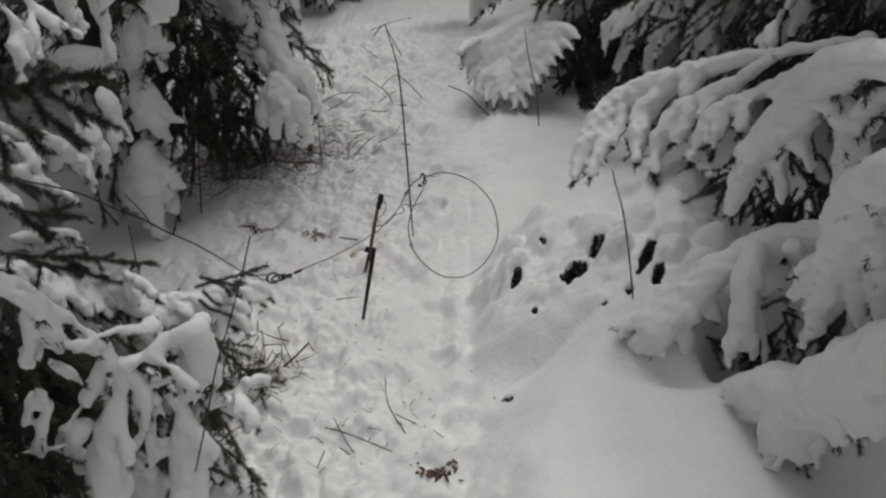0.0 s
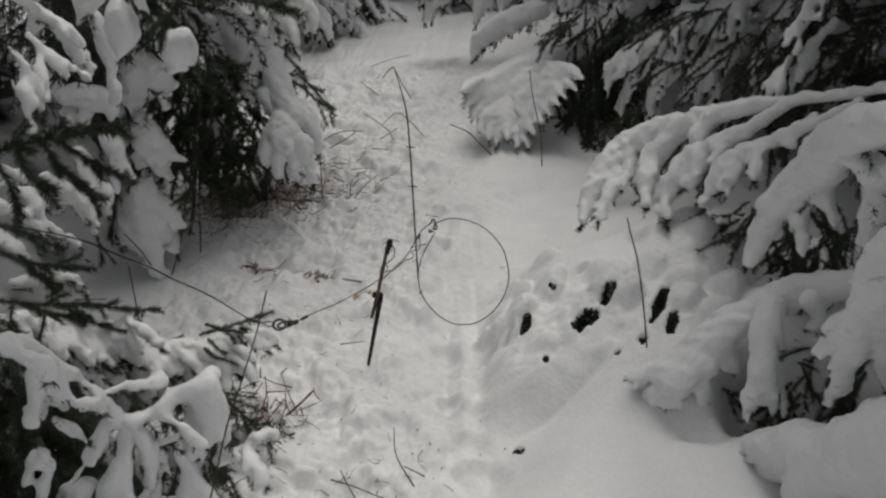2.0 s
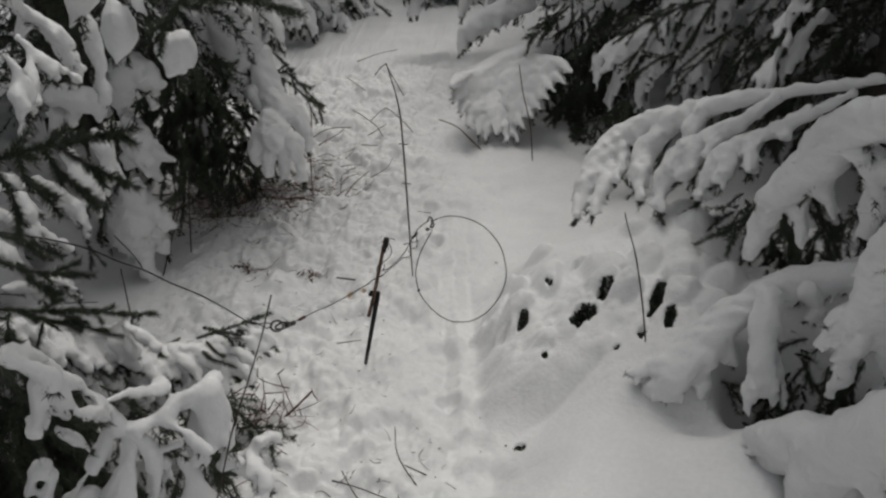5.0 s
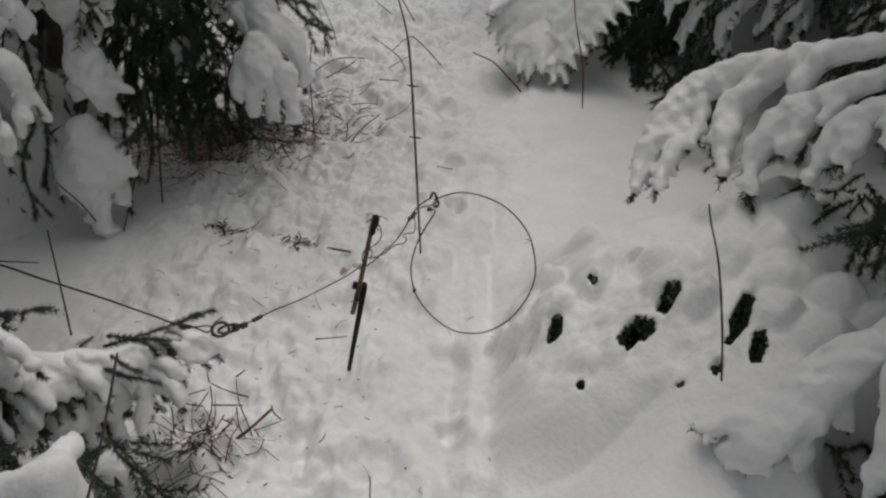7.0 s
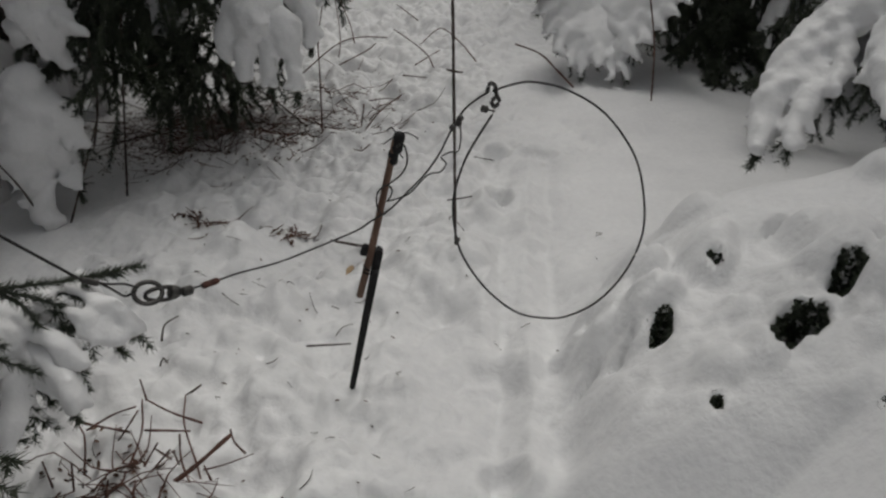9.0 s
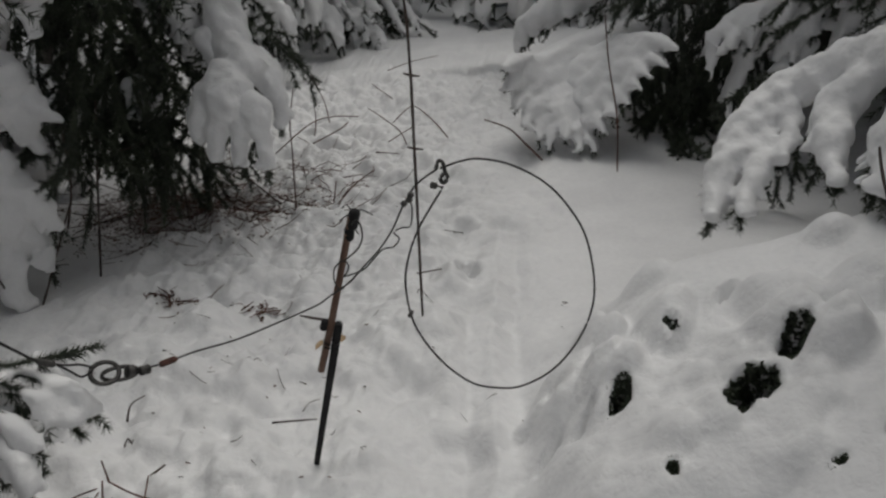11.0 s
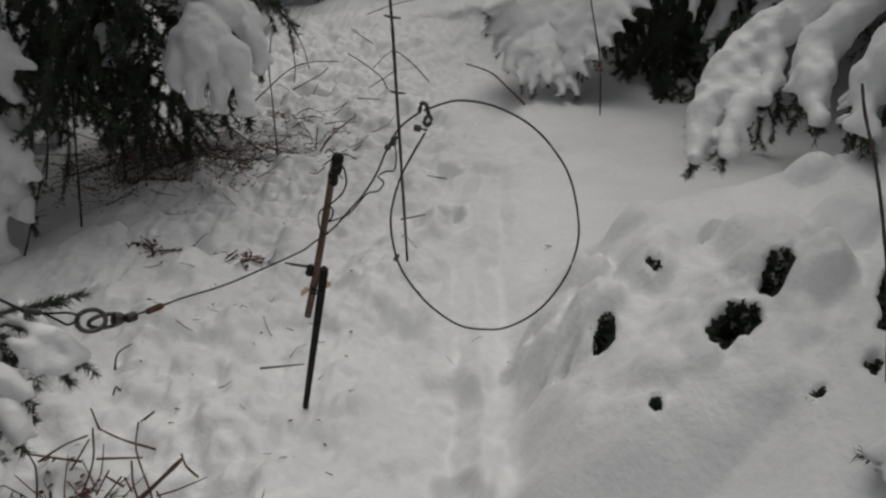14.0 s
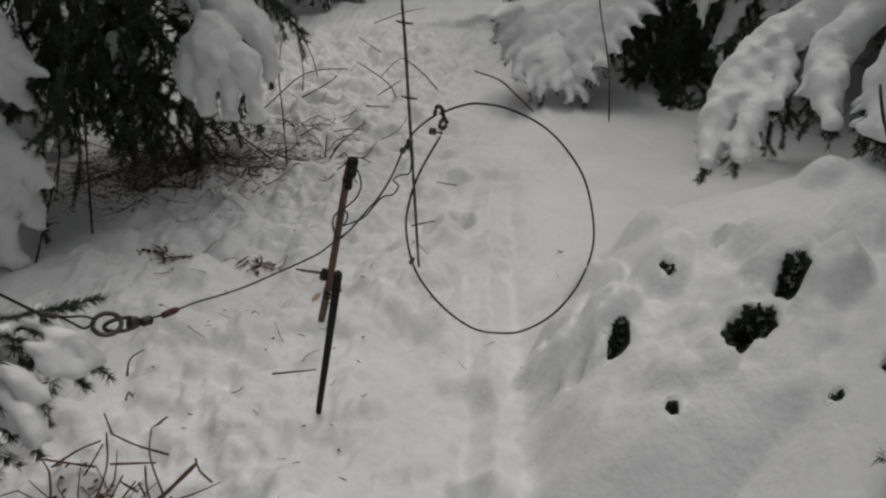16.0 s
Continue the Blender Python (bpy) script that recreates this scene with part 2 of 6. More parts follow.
def lie(x, y):
    """The height of the snow."""
    x, y = np.asarray(x, float), np.asarray(y, float)
    near = ease((14 - np.hypot(x, y - 3)) / 8)
    h = (-0.010 + 0.08 * (x + 0.26) - 0.030 * (y - 2.3)) * near - 0.3 * (1 - near)
    # the drift over the buried bough, and the smooth field before it
    edge = 0.10 + 0.16 * ease((y - 1.5) / 0.8) + 0.05 * ripple(x, y, 0.3, 3)
    field = 0.15 * ease((x - edge + 0.08) / 0.26) * ease((2.75 - y) / 0.5) * ease((y + 0.8) / 1.5)
    drift = 0.15 * ease((x - 0.03 - 0.03 * ripple(x, y, 0.12, 4)) / 0.2) * ease((y - 1.98) / 0.2) * ease((2.92 + 0.05 * ripple(x, y, 0.3, 24) + 0.1 - y) / 0.75)
    h = h + np.maximum(field, drift) * ease((4 - x) / 2)
    h = h + 0.06 * ease((x - 0.15) / 0.3) * ease((y - 2.0) / 0.3) * ease((2.95 - y) / 0.35) * ease((2 - x) / 0.8)
    h = h + 0.04 * ease((x - 0.3) / 0.35) * ease((2.8 - y) / 0.4) * ease((y - 1.2) / 0.8)
    h = h + 0.02 * ripple(x, y, 0.55, 5) * ease((np.abs(x + 0.15) + 0.2) / 0.6) + 0.08 * ripple(x, y, 3.1, 6) * ease((np.hypot(x, y - 2.5) - 2.5) / 3)
    # trodden part
    rough = ease((0.28 - x + 0.10 * ripple(x, y, 0.2, 7)) / 0.3) * ease((x + 1.25 + 0.25 * ease((y - 3.6) / 1.5)) / 0.4) * ease((6.6 - y) / 1.8) * ease((y - 0.2) / 0.5)
    rough = rough * (0.45 + 0.55 * ease((-x - 0.02) / 0.25) + 0.35 * ease((2.15 - y) / 0.3))
    h = h + rough * (0.021 * ripple(x, y, 0.12, 8) + 0.022 * ripple(x, y, 0.065, 9) + 0.014 * ripple(x, y, 0.034, 10) + 0.007 * ripple(x, y, 0.013, 21))
    h = h + 0.0012 * ripple(x, y, 0.05, 11) + 0.006 * ripple(x, y, 0.16, 22)
    # the crusty drift is lumpy round its gaps
    h = h + (0.07 * ease((x - 0.4) / 0.3) + 0.014) * ease((x - 0.2) / 0.15) * np.exp(-((y - 2.72) / 0.22) ** 2) * ease((2 - x) / 0.8)
    h = h + (0.095 * ease((x - 0.10) / 0.2) * ease((1.1 - x) / 0.5)) * np.exp(-((y - 2.63 + 0.03 * ripple(x, y, 0.25, 43)) / 0.14) ** 2)
    lump = np.exp(-(((x - 0.38) / 0.34) ** 2 + ((y - 2.33) / 0.2) ** 2))
    h = h + lump * (0.014 * ripple(x, y, 0.08, 12) + 0.014 * ripple(x, y, 0.04, 13) + 0.008 * ripple(x, y, 0.018, 23))
    heap = 0 * x
    for px, py, r in PILLOWS:
        q = ((x - px) ** 2 + (y - py) ** 2) / (r * r) * (1 + 0.25 * ripple(x, y, 0.05, 41))
        heap = np.maximum(heap, 0.75 * r * np.clip(1 - q, 0, 1) ** 1.1)
    h = h + heap
    # lengthwise tracks of the trail
    mid = -0.02 - 0.085 * (y - 2.3)
    for off, wide, deep in ((0.0, 0.018, -0.013), (0.05, 0.016, 0.012), (0.10, 0.02, -0.010), (-0.10, 0.03, -0.009)):
        h = h + deep * np.exp(-((x - mid - off - 0.012 * ripple(y, y * 0, 0.3, 14)) / wide) ** 2) * ease((y - 1.7) / 0.3) * ease((3.6 - y) / 0.6)
    h = h + 0.055 * np.exp(-((x + 0.156) ** 2 + (y - 2.711) ** 2) / 0.012) - 0.035 * np.exp(-((x + 0.37) ** 2 + (y - 2.72) ** 2) / 0.016)
    for px, py, r, d in DENTS:
        q = np.hypot(x - px, (y - py) * 1.1) / r
        h = h - d * np.exp(-q ** 4) + 0.25 * d * np.exp(-((q - 1.4) / 0.5) ** 2)
    for px, py, a, b, turn, d in PITS:
        c, s = math.cos(radians(turn)), math.sin(radians(turn))
        u, v = (x - px) * c + (y - py) * s, -(x - px) * s + (y - py) * c
        q = np.hypot(u / a, v / b) * (1 + 0.18 * ripple(x, y, 0.02, 15))
        h = h - d * ease((1.12 - q) / 0.2)
    # ridges of the buried bough's fingers
    fan = 0 * x
    for ax, ay, bx, by, r in RIDGES:
        ux, uy = bx - ax, by - ay
        t = np.clip(((x - ax) * ux + (y - ay) * uy) / (ux * ux + uy * uy), 0, 1)
        q = np.hypot(x - ax - t * ux, y - ay - t * uy) / (0.82 * r * (1 - 0.25 * t)) * (1 + 0.15 * ripple(x, y, 0.03, 31))
        fan = np.maximum(fan, 0.95 * r * np.sqrt(np.clip(1.15 - q * q, 0, 1)) * (1 - 0.2 * t))
    h = h + fan
    # the low bough lies on the snow, over a hollow
    t = np.clip(((x - 0.50) * 0.12 + (y - 2.0) * 0.10) / 0.0244, 0, 1)
    h = h + 0.012 * np.exp(-(((x - 0.50 - 0.12 * t) ** 2 + (y - 2.0 - 0.10 * t) ** 2) / 0.0064))
    h = h - 0.26 * np.exp(-(((x - 0.84) / 0.15) ** 2 + ((y - 2.0) / 0.12) ** 2) ** 2) - 0.05 * np.exp(-(((x - 0.64) / 0.06) ** 2 + ((y - 1.9) / 0.05) ** 2))
    h = h - 0.075 * np.exp(-(((x - 0.56) / 0.13) ** 2 + ((y - 1.94) / 0.08) ** 2))
    # hollows under the trees
    h = h - 0.10 * np.exp(-(((x - 0.95) / 0.55) ** 2 + ((y - 3.9) / 0.45) ** 2)) - 0.06 * np.exp(-(((x + 1.35) / 0.5) ** 2 + ((y - 3.2) / 0.5) ** 2))
    return h


def spread(lo, hi, fine, far, grow=1.16):
    mid = list(np.arange(lo, hi, fine))
    step, left, right = fine, [], []
    a, b = lo, hi
    while b < far:
        step *= grow
        a, b = a - step, b + step
        left.append(a), right.append(b)
    return np.array(left[::-1] + mid + right)


gx, gy = spread(-1.35, 1.15, 0.0065, 60), spread(1.35, 4.9, 0.0078, 60)
X, Y = np.meshgrid(gx, gy, indexing="ij")
Z = lie(X, Y)
nx, ny = X.shape
i, j = np.meshgrid(np.arange(nx - 1), np.arange(ny - 1), indexing="ij")
quads = np.stack([i * ny + j, (i + 1) * ny + j, (i + 1) * ny + j + 1, i * ny + j + 1], -1).reshape(-1, 4)
ground = part("ground", mesh_of("ground", np.stack([X, Y, Z], -1).reshape(-1, 3), quads), GROUND)
tagged(ground, "trodden snow of a narrow trail, smooth drifts at its sides", "snow", kind="structure")


# ---- snow-laden boughs ----
def islands(verts, faces):
    """The separate pieces of a skin, largest first, without the crumbs."""
    tag = np.arange(len(verts))
    while True:
        low = tag[faces].min(1)
        was = tag.copy()
        for k in range(4):
            np.minimum.at(tag, faces[:, k], low)
        tag = tag[tag]
        if (tag == was).all():
            break
    kinds, counts = np.unique(tag[faces[:, 0]], return_counts=True)
    pieces = []
    for kind in kinds[np.argsort(-counts)]:
        f = faces[tag[faces[:, 0]] == kind]
        if len(f) < 0.08 * counts.max():
            break
        used, back = np.unique(f, return_inverse=True)
        pieces.append((verts[used], back.reshape(f.shape)))
    return pieces


def crust(chains, voxel, seed, soft=0.005, lump=0.004, flat=1.0, edge=()):
    """Snow lying along the chains (rows of x, y, z, radius), melted together into one skin."""
    rng = np.random.default_rng(seed)
    rows = [smooth_line(c, 0.03) for c in chains] + [np.asarray(c) for c in edge]
    for q in rows:
        q[:, 3] = np.maximum(q[:, 3], 0.55 * voxel)
    pts = np.vstack([q[:, :3] for q in rows])
    big = max(q[:, 3].max() for q in rows)
    pad = big + 0.03
    lo, hi = pts.min(0) - pad, pts.max(0) + pad
    n = np.ceil((hi - lo) / voxel).astype(int) + 2
    total = np.zeros(n, np.float32)
    axes = [lo[k] + voxel * np.arange(n[k]) for k in range(3)]
    ends = np.full(n, 1.0, np.float32)
    for number, q in enumerate(rows):
        m = q[:, 3].max() + 4 * soft
        c0 = np.maximum(((q[:, :3].min(0) - m - lo) / voxel).astype(int), 0)
        c1 = np.minimum(((q[:, :3].max(0) + m - lo) / voxel).astype(int) + 2, n)
        near = np.full(c1 - c0, 1.0, np.float32)
        for a, b, ra, rb in zip(q[:-1, :3], q[1:, :3], q[:-1, 3], q[1:, 3]):
            m = max(ra, rb) + 4 * soft
            i0 = np.maximum(((np.minimum(a, b) - m - lo) / voxel).astype(int), c0)
            i1 = np.minimum(((np.maximum(a, b) + m - lo) / voxel).astype(int) + 2, c1)
            gx_, gy_, gz_ = (axes[k][i0[k]:i1[k]].astype(np.float32) for k in range(3))
            ab = b - a
            qx, qy, qz = gx_[:, None, None] - a[0], gy_[None, :, None] - a[1], gz_[None, None, :] - a[2]
            t = np.clip((qx * ab[0] + qy * ab[1] + qz * ab[2]) / (ab @ ab + 1e-12), 0, 1)
            dx, dy, dz = qx - t * ab[0], qy - t * ab[1], qz - t * ab[2]
            dz = np.where(dz < 0, dz * 1.5, dz) * flat
            i0, i1 = i0 - c0, i1 - c0
            box = np.s_[i0[0]:i1[0], i0[1]:i1[1], i0[2]:i1[2]]
            near[box] = np.minimum(near[box], np.sqrt(dx * dx + dy * dy + dz * dz) - (ra + (rb - ra) * t))
        whole = np.s_[c0[0]:c1[0], c0[1]:c1[1], c0[2]:c1[2]]
        if number < len(chains):
            total[whole] += np.exp(np.clip(-near / soft, -12, 30))
        else:
            ends[whole] = np.minimum(ends[whole], near)
    f = -soft * np.log(total + 1e-6)
    mixed = np.clip(0.5 + 0.5 * (f - ends) / 0.006, 0, 1)
    f = f + (ends - f) * mixed - 0.006 * mixed * (1 - mixed)
    shell = np.argwhere(np.abs(f) < 3 * lump + 0.004)
    spot, dent = lo + voxel * shell, np.zeros(len(shell), np.float32)
    for wave, amp, count in ((0.085, lump * 0.8, 7), (0.042, lump * 0.5, 8), (0.019, lump * 0.25, 8)):
        for _ in range(count):
            w = rng.normal(size=3)
            w *= 2 * np.pi / (wave * rng.uniform(0.7, 1.4)) / np.linalg.norm(w)
            dent += amp * 0.6 * np.sin(spot @ w + rng.uniform(0, 6.28))
    f[tuple(shell.T)] += dent
    inside = f < 0
    corner = [(a, b, c) for a in (0, 1) for b in (0, 1) for c in (0, 1)]
    m = n - 1
    cut = lambda g, o: g[o[0]:o[0] + m[0], o[1]:o[1] + m[1], o[2]:o[2] + m[2]]
    count = sum(cut(inside, o).astype(np.int8) for o in corner)
    cell = np.argwhere((count > 0) & (count < 8))
    ids = np.full(m, -1, np.int32)
    ids[cell[:, 0], cell[:, 1], cell[:, 2]] = np.arange(len(cell))
    val = np.stack([f[cell[:, 0] + o[0], cell[:, 1] + o[1], cell[:, 2] + o[2]] for o in corner], 1)
    where, hits = np.zeros((len(cell), 3)), np.zeros(len(cell))
    for p in range(8):
        for q in range(p + 1, 8):
            step = np.subtract(corner[q], corner[p])
            if np.abs(step).sum() == 1:
                u, v = val[:, p], val[:, q]
                cross = (u < 0) != (v < 0)
                t = np.where(cross, u / np.where(cross, u - v, 1), 0)
                where += np.where(cross[:, None], np.array(corner[p]) + t[:, None] * step, 0)
                hits += cross
    verts = lo + voxel * (cell + where / hits[:, None])
    faces = []
    for ax in range(3):
        e = np.eye(3, dtype=int)[ax]
        b1, b2 = (ax + 1) % 3, (ax + 2) % 3
        s0 = inside[tuple(slice(0, n[k] - 1) if k == ax else slice(0, n[k]) for k in range(3))]
        s1 = inside[tuple(slice(1, n[k]) if k == ax else slice(0, n[k]) for k in range(3))]
        at = np.argwhere(s0 != s1)
        ok = (at[:, b1] > 0) & (at[:, b2] > 0) & (at[:, b1] < n[b1] - 1) & (at[:, b2] < n[b2] - 1)
        at = at[ok]
        d1, d2 = np.eye(3, dtype=int)[b1], np.eye(3, dtype=int)[b2]
        quad = np.stack([ids[tuple((at - o).T)] for o in (d1 + d2, d2, 0 * d1, d1)], 1)
        flip = s1[tuple(at.T)]
        quad[flip] = quad[flip][:, ::-1]
        faces.append(quad[(quad >= 0).all(1)])
    return islands(verts, np.vstack(faces))


def needled(lines, per_metre, rng, length=0.014, wide=0.0015):
    """Needles along lines: long thin blades, leaning forwards."""
    v = []
    for q in lines:
        seg = np.diff(q, axis=0)
        far = np.linalg.norm(seg, axis=1)
        k = int(per_metre * far.sum())
        if k < 2:
            continue
        pick = rng.choice(len(seg), k, p=far / far.sum())
        base = q[pick] + seg[pick] * rng.random((k, 1))
        along = seg[pick] / far[pick][:, None]
        side = rng.normal(size=(k, 3))
        side -= along * (side * along).sum(1)[:, None]
        side /= np.linalg.norm(side, axis=1)[:, None]
        way = side + along * rng.uniform(0.5, 1.1, (k, 1)) + np.array((0, 0, -0.12))
        way /= np.linalg.norm(way, axis=1)[:, None]
        flat = np.cross(way, rng.normal(size=(k, 3)))
        flat /= np.linalg.norm(flat, axis=1)[:, None]
        size = length * rng.uniform(0.7, 1.2, (k, 1))
        v.append(np.stack([base - flat * wide * 0.5, base + flat * wide * 0.5, base + way * size], 1))
    v = np.vstack(v)
    return v.reshape(-1, 3), np.arange(len(v) * 3).reshape(-1, 3)


def fingers(chains, side, rng):
    """Short side twigs along the chains, drooping."""
    more = []
    for c in chains:
        q = smooth_line(c, 0.045)
        for k in range(1, len(q) - 1):
            along = q[k + 1, :3] - q[k - 1, :3]
            along /= np.linalg.norm(along) + 1e-9
            out = np.cross(along, (0, 0, 1))
            out /= np.linalg.norm(out) + 1e-9
            for s in (-1, 1):
                if rng.random() < side:
                    way = along * rng.uniform(0.3, 0.8) + s * out * rng.uniform(0.5, 1) + np.array((0, 0, -rng.uniform(0.3, 0.9)))
                    way /= np.linalg.norm(way)
                    size, r = rng.uniform(0.05, 0.11), q[k, 3]
                    a = q[k, :3]
                    more.append(np.array([(*a, min(0.024, r * 0.8)), (*(a + way * size * 0.6), min(0.022, max(0.013, r * 0.6))), (*(a + way * size + np.array((0, 0, -0.02))), 0.011)]))
    return more


def frills(chains, amount, rng):
    """Small snowy twig ends along the edges of the chains, pointing forwards and down."""
    more = []
    for c in chains:
        q = smooth_line(c, 0.022)
        for k in range(len(q) // 3, len(q) - 1):
            along = q[k + 1, :3] - q[k - 1, :3]
            along /= np.linalg.norm(along) + 1e-9
            out = np.cross(along, (0, 0, 1))
            out /= np.linalg.norm(out) + 1e-9
            for s in (-1, 1):
                if rng.random() < amount * 0.6:
                    way = along * rng.uniform(0.4, 1.0) + s * out * rng.uniform(0.5, 1) + np.array((0, 0, -rng.uniform(0.2, 0.8)))
                    way /= np.linalg.norm(way)
                    r = q[k, 3]
                    a = q[k, :3] + s * out * r * 0.5 - np.array((0, 0, 0.25 * r))
                    size = r * 0.5 + rng.uniform(0.007, 0.018)
                    more.append(np.array([(*a, min(0.011, 0.6 * r)), (*(a + way * size * 0.6), min(0.008, 0.5 * r)), (*(a + way * size), 0.003)]))
    return more


def bough_meshes(chains, side=0.3, voxel=0.0075, seed=0, snow=True, per_metre=1300, fringe=0.9, hang=(0.012, 0.04), needle=(0.014, 0.0021), lump=0.004, soft=0.005, flat=1.0, tip=0.0, frill=0.0):
    rng = np.random.default_rng(seed)
    chains = [np.asarray(c, float) for c in chains]
    if not snow:
        chains = [np.column_stack([c[:, :3], np.full(len(c), 0.006)]) for c in chains]
    full = chains + (fingers(chains, side, rng) if side and snow else [])
    edge = frills(full, frill, rng) if frill and snow else []
    lines, wood = [], []
    for n, c in enumerate(full):
        q = smooth_line(c, 0.02)
        axis = q[:, :3] - np.array((0, 0, 0.45)) * q[:, 3:]
        end = axis[-1] - axis[-2]
        end = end / (np.linalg.norm(end) + 1e-9)
        axis = np.vstack([axis, axis[-1:] + end * 0.012])
        lines.append(axis)
        if tip and snow:
            for _ in range(7):
                way = end + rng.normal(size=3) * 0.28 + np.array((0, 0, -0.5))
                way /= np.linalg.norm(way)
                lines.append(axis[-int(rng.integers(1, min(6, len(axis))))] + np.outer(np.linspace(0, 1, 5), way) * tip * rng.uniform(0.5, 1.1))
        if n < len(chains):
            wood.append(tube(axis[::2] if len(axis) > 6 else axis, (1.0 if snow else 0.45) * np.linspace(0.006, 0.0018, len(axis[::2] if len(axis) > 6 else axis)), sides=5, step=0.04))
        if snow:
            for k in range(1, len(q) - 1):
                for _ in range(int(fringe * 0.55 + rng.random())):
                    along = q[k + 1, :3] - q[k, :3]
                    along /= np.linalg.norm(along) + 1e-9
                    way = along * rng.uniform(0.2, 0.9) + rng.normal(size=3) * (0.4, 0.4, 0.12) + np.array((0, 0, -rng.uniform(0.7, 1.4)))
                    way /= np.linalg.norm(way)
                    lines.append(axis[k] + np.outer(np.linspace(0, 1, 4), way) * (rng.uniform(*hang) + q[k, 3] * 0.6))
        else:
            for k in range(2, len(q) - 1):
                along = q[k + 1, :3] - q[k, :3]
                along /= np.linalg.norm(along) + 1e-9
                if rng.random() < fringe * 0.5:
                    out_ = np.cross(along, (rng.normal() * 0.3, rng.normal() * 0.3, 1)) * rng.choice((-1, 1))
                    way = along * rng.uniform(0.6, 1.2) + out_ * 0.8 + np.array((0, 0, -rng.uniform(0, 0.4)))
                    way /= np.linalg.norm(way)
                    lines.append(axis[k] + np.outer(np.linspace(0, 1, 4), way) * rng.uniform(*hang))
    green = joined([needled(lines, per_metre, rng, *needle)] + wood)
    white = crust(full, voxel, seed, soft, lump, flat, edge) if snow else None
    return green, white


TREES = {}
SEED = [100]


def bough(tree, chains, side=0.3, voxel=0.0065, thin=1.0, **kw):
    SEED[0] += 1
    chains = [[(x, y, z, r * thin) for x, y, z, r in c] for c in chains]
    green, white = bough_meshes(chains, side, voxel, SEED[0], **kw)
    limb = part("bough", mesh_of("bough", *green), NEEDLE, TREES[tree])
    for piece in white:
        part("snow_load", mesh_of("snow_load", *piece), SNOW, limb, "thick soft white snow")
    return limb


def bare_bough(tree, chains, **kw):
    SEED[0] += 1
    kw.setdefault("hang", (0.05, 0.11))
    green, _ = bough_meshes(chains, 0, 0.01, SEED[0], snow=False, **{**dict(per_metre=1500, fringe=0.9, needle=(0.016, 0.0017)), **kw})
    return part("bough", mesh_of("bough", *green), NEEDLE, TREES[tree], "bare dark green needled twigs")


def spray(tree, centre, spread_, count, length, turns):
    """Bare needled twigs strewn through a box inside a crown, drooping between the given turns from sideways; some fill
    hollows in place of shade.
    """
    SEED[0] += 1
    rng = np.random.default_rng(SEED[0])
    for _ in range(count):
        p = np.array(centre) + rng.uniform(-1, 1, 3) * spread_
        a, l = radians(rng.uniform(*turns)), length * rng.uniform(0.6, 1.3)
        way = np.array((math.cos(a), -0.25, -math.sin(a)))
        near = p[1] < 2.4
        bare_bough(tree, [[tuple(p), tuple(p + way * l * 0.5), tuple(p + way * l - np.array((0, 0, 0.02)))]], per_metre=2000 if near else 1300, needle=(0.017, 0.0019) if near else (0.018, 0.003))


def spruce(key, x, y, height, girth, label):
    z = float(lie(x, y)) - 0.1
    t = TREES[key] = thing("spruce_tree", (x, y, z), label, "tree", "trees along the trail")
    rng = np.random.default_rng(len(TREES))
    hs = np.linspace(0, 1, 9)
    pts = [(x + 0.03 * rng.normal() * h, y + 0.03 * rng.normal() * h, z + h * height) for h in hs]
    bar("trunk", pts, girth * (1 - 0.93 * hs), BARK, t, "dark scaly bark", sides=12, step=0.12, bumps=0.06, rng=rng)
    return t


NEAR_LABEL = "young spruce whose low boughs sag under heavy snow"
spruce("N", -1.55, 1.30, 5.5, 0.07, NEAR_LABEL)
spruce("L", -1.62, 3.55, 6.0, 0.08, "young spruce with drooping snowy boughs and a dark bare underside")
spruce("R", 1.75, 2.15, 6.0, 0.08, NEAR_LABEL)
spruce("D", 1.20, 4.85, 6.5, 0.09, "snow-capped spruce with a dark hollow beneath it")
# an added tree: its crown keeps light out of the hollow under D
spruce("M", 1.70, 3.72, 6.0, 0.08, "spruce with dark needled boughs behind a snowy one, added to shade the hollow")
spruce("F", -1.75, 6.3, 6.5, 0.09, "spruce heavy with snow where the trail bends")


TREES["B"] = hidden = thing("buried_bough", (0.45, 2.3, 0.1), "dark spruce bough buried under the snow drift", "branch")


# boughs of the trees' upper parts and of the woods around, in a few kinds; the high ones are unseen and block the sky
def spare(seed, length, snow, voxel, per, fringe, size):
    rng = np.random.default_rng(seed)
    stem = [(0, 0, 0, 0.014), (length * 0.35, 0.02, 0.03, 0.03), (length * 0.7, -0.02, -0.06, 0.035), (length, 0.03, -0.24, 0.012)]
    chains = [stem]
    along = smooth_line(stem, 0.02)
    for k in range(7):
        t = 0.25 + 0.1 * k
        s = 1 if k % 2 else -1
        a = along[np.argmin(np.abs(along[:, 0] - length * t)), :3]
        l = length * (0.52 - 0.42 * t) * rng.uniform(0.8, 1.2)
        b = a + l * np.array((0.55, s * 0.7, -0.15))
        c = a + l * np.array((0.95, s * 1.05, -0.5))
        chains.append([(*a, 0.022), (*b, 0.030), (*c, 0.009)])
    return bough_meshes(chains, 0.5 if snow else 0, voxel, seed, snow=snow, per_metre=per, fringe=fringe, hang=(0.05, 0.13), needle=size)


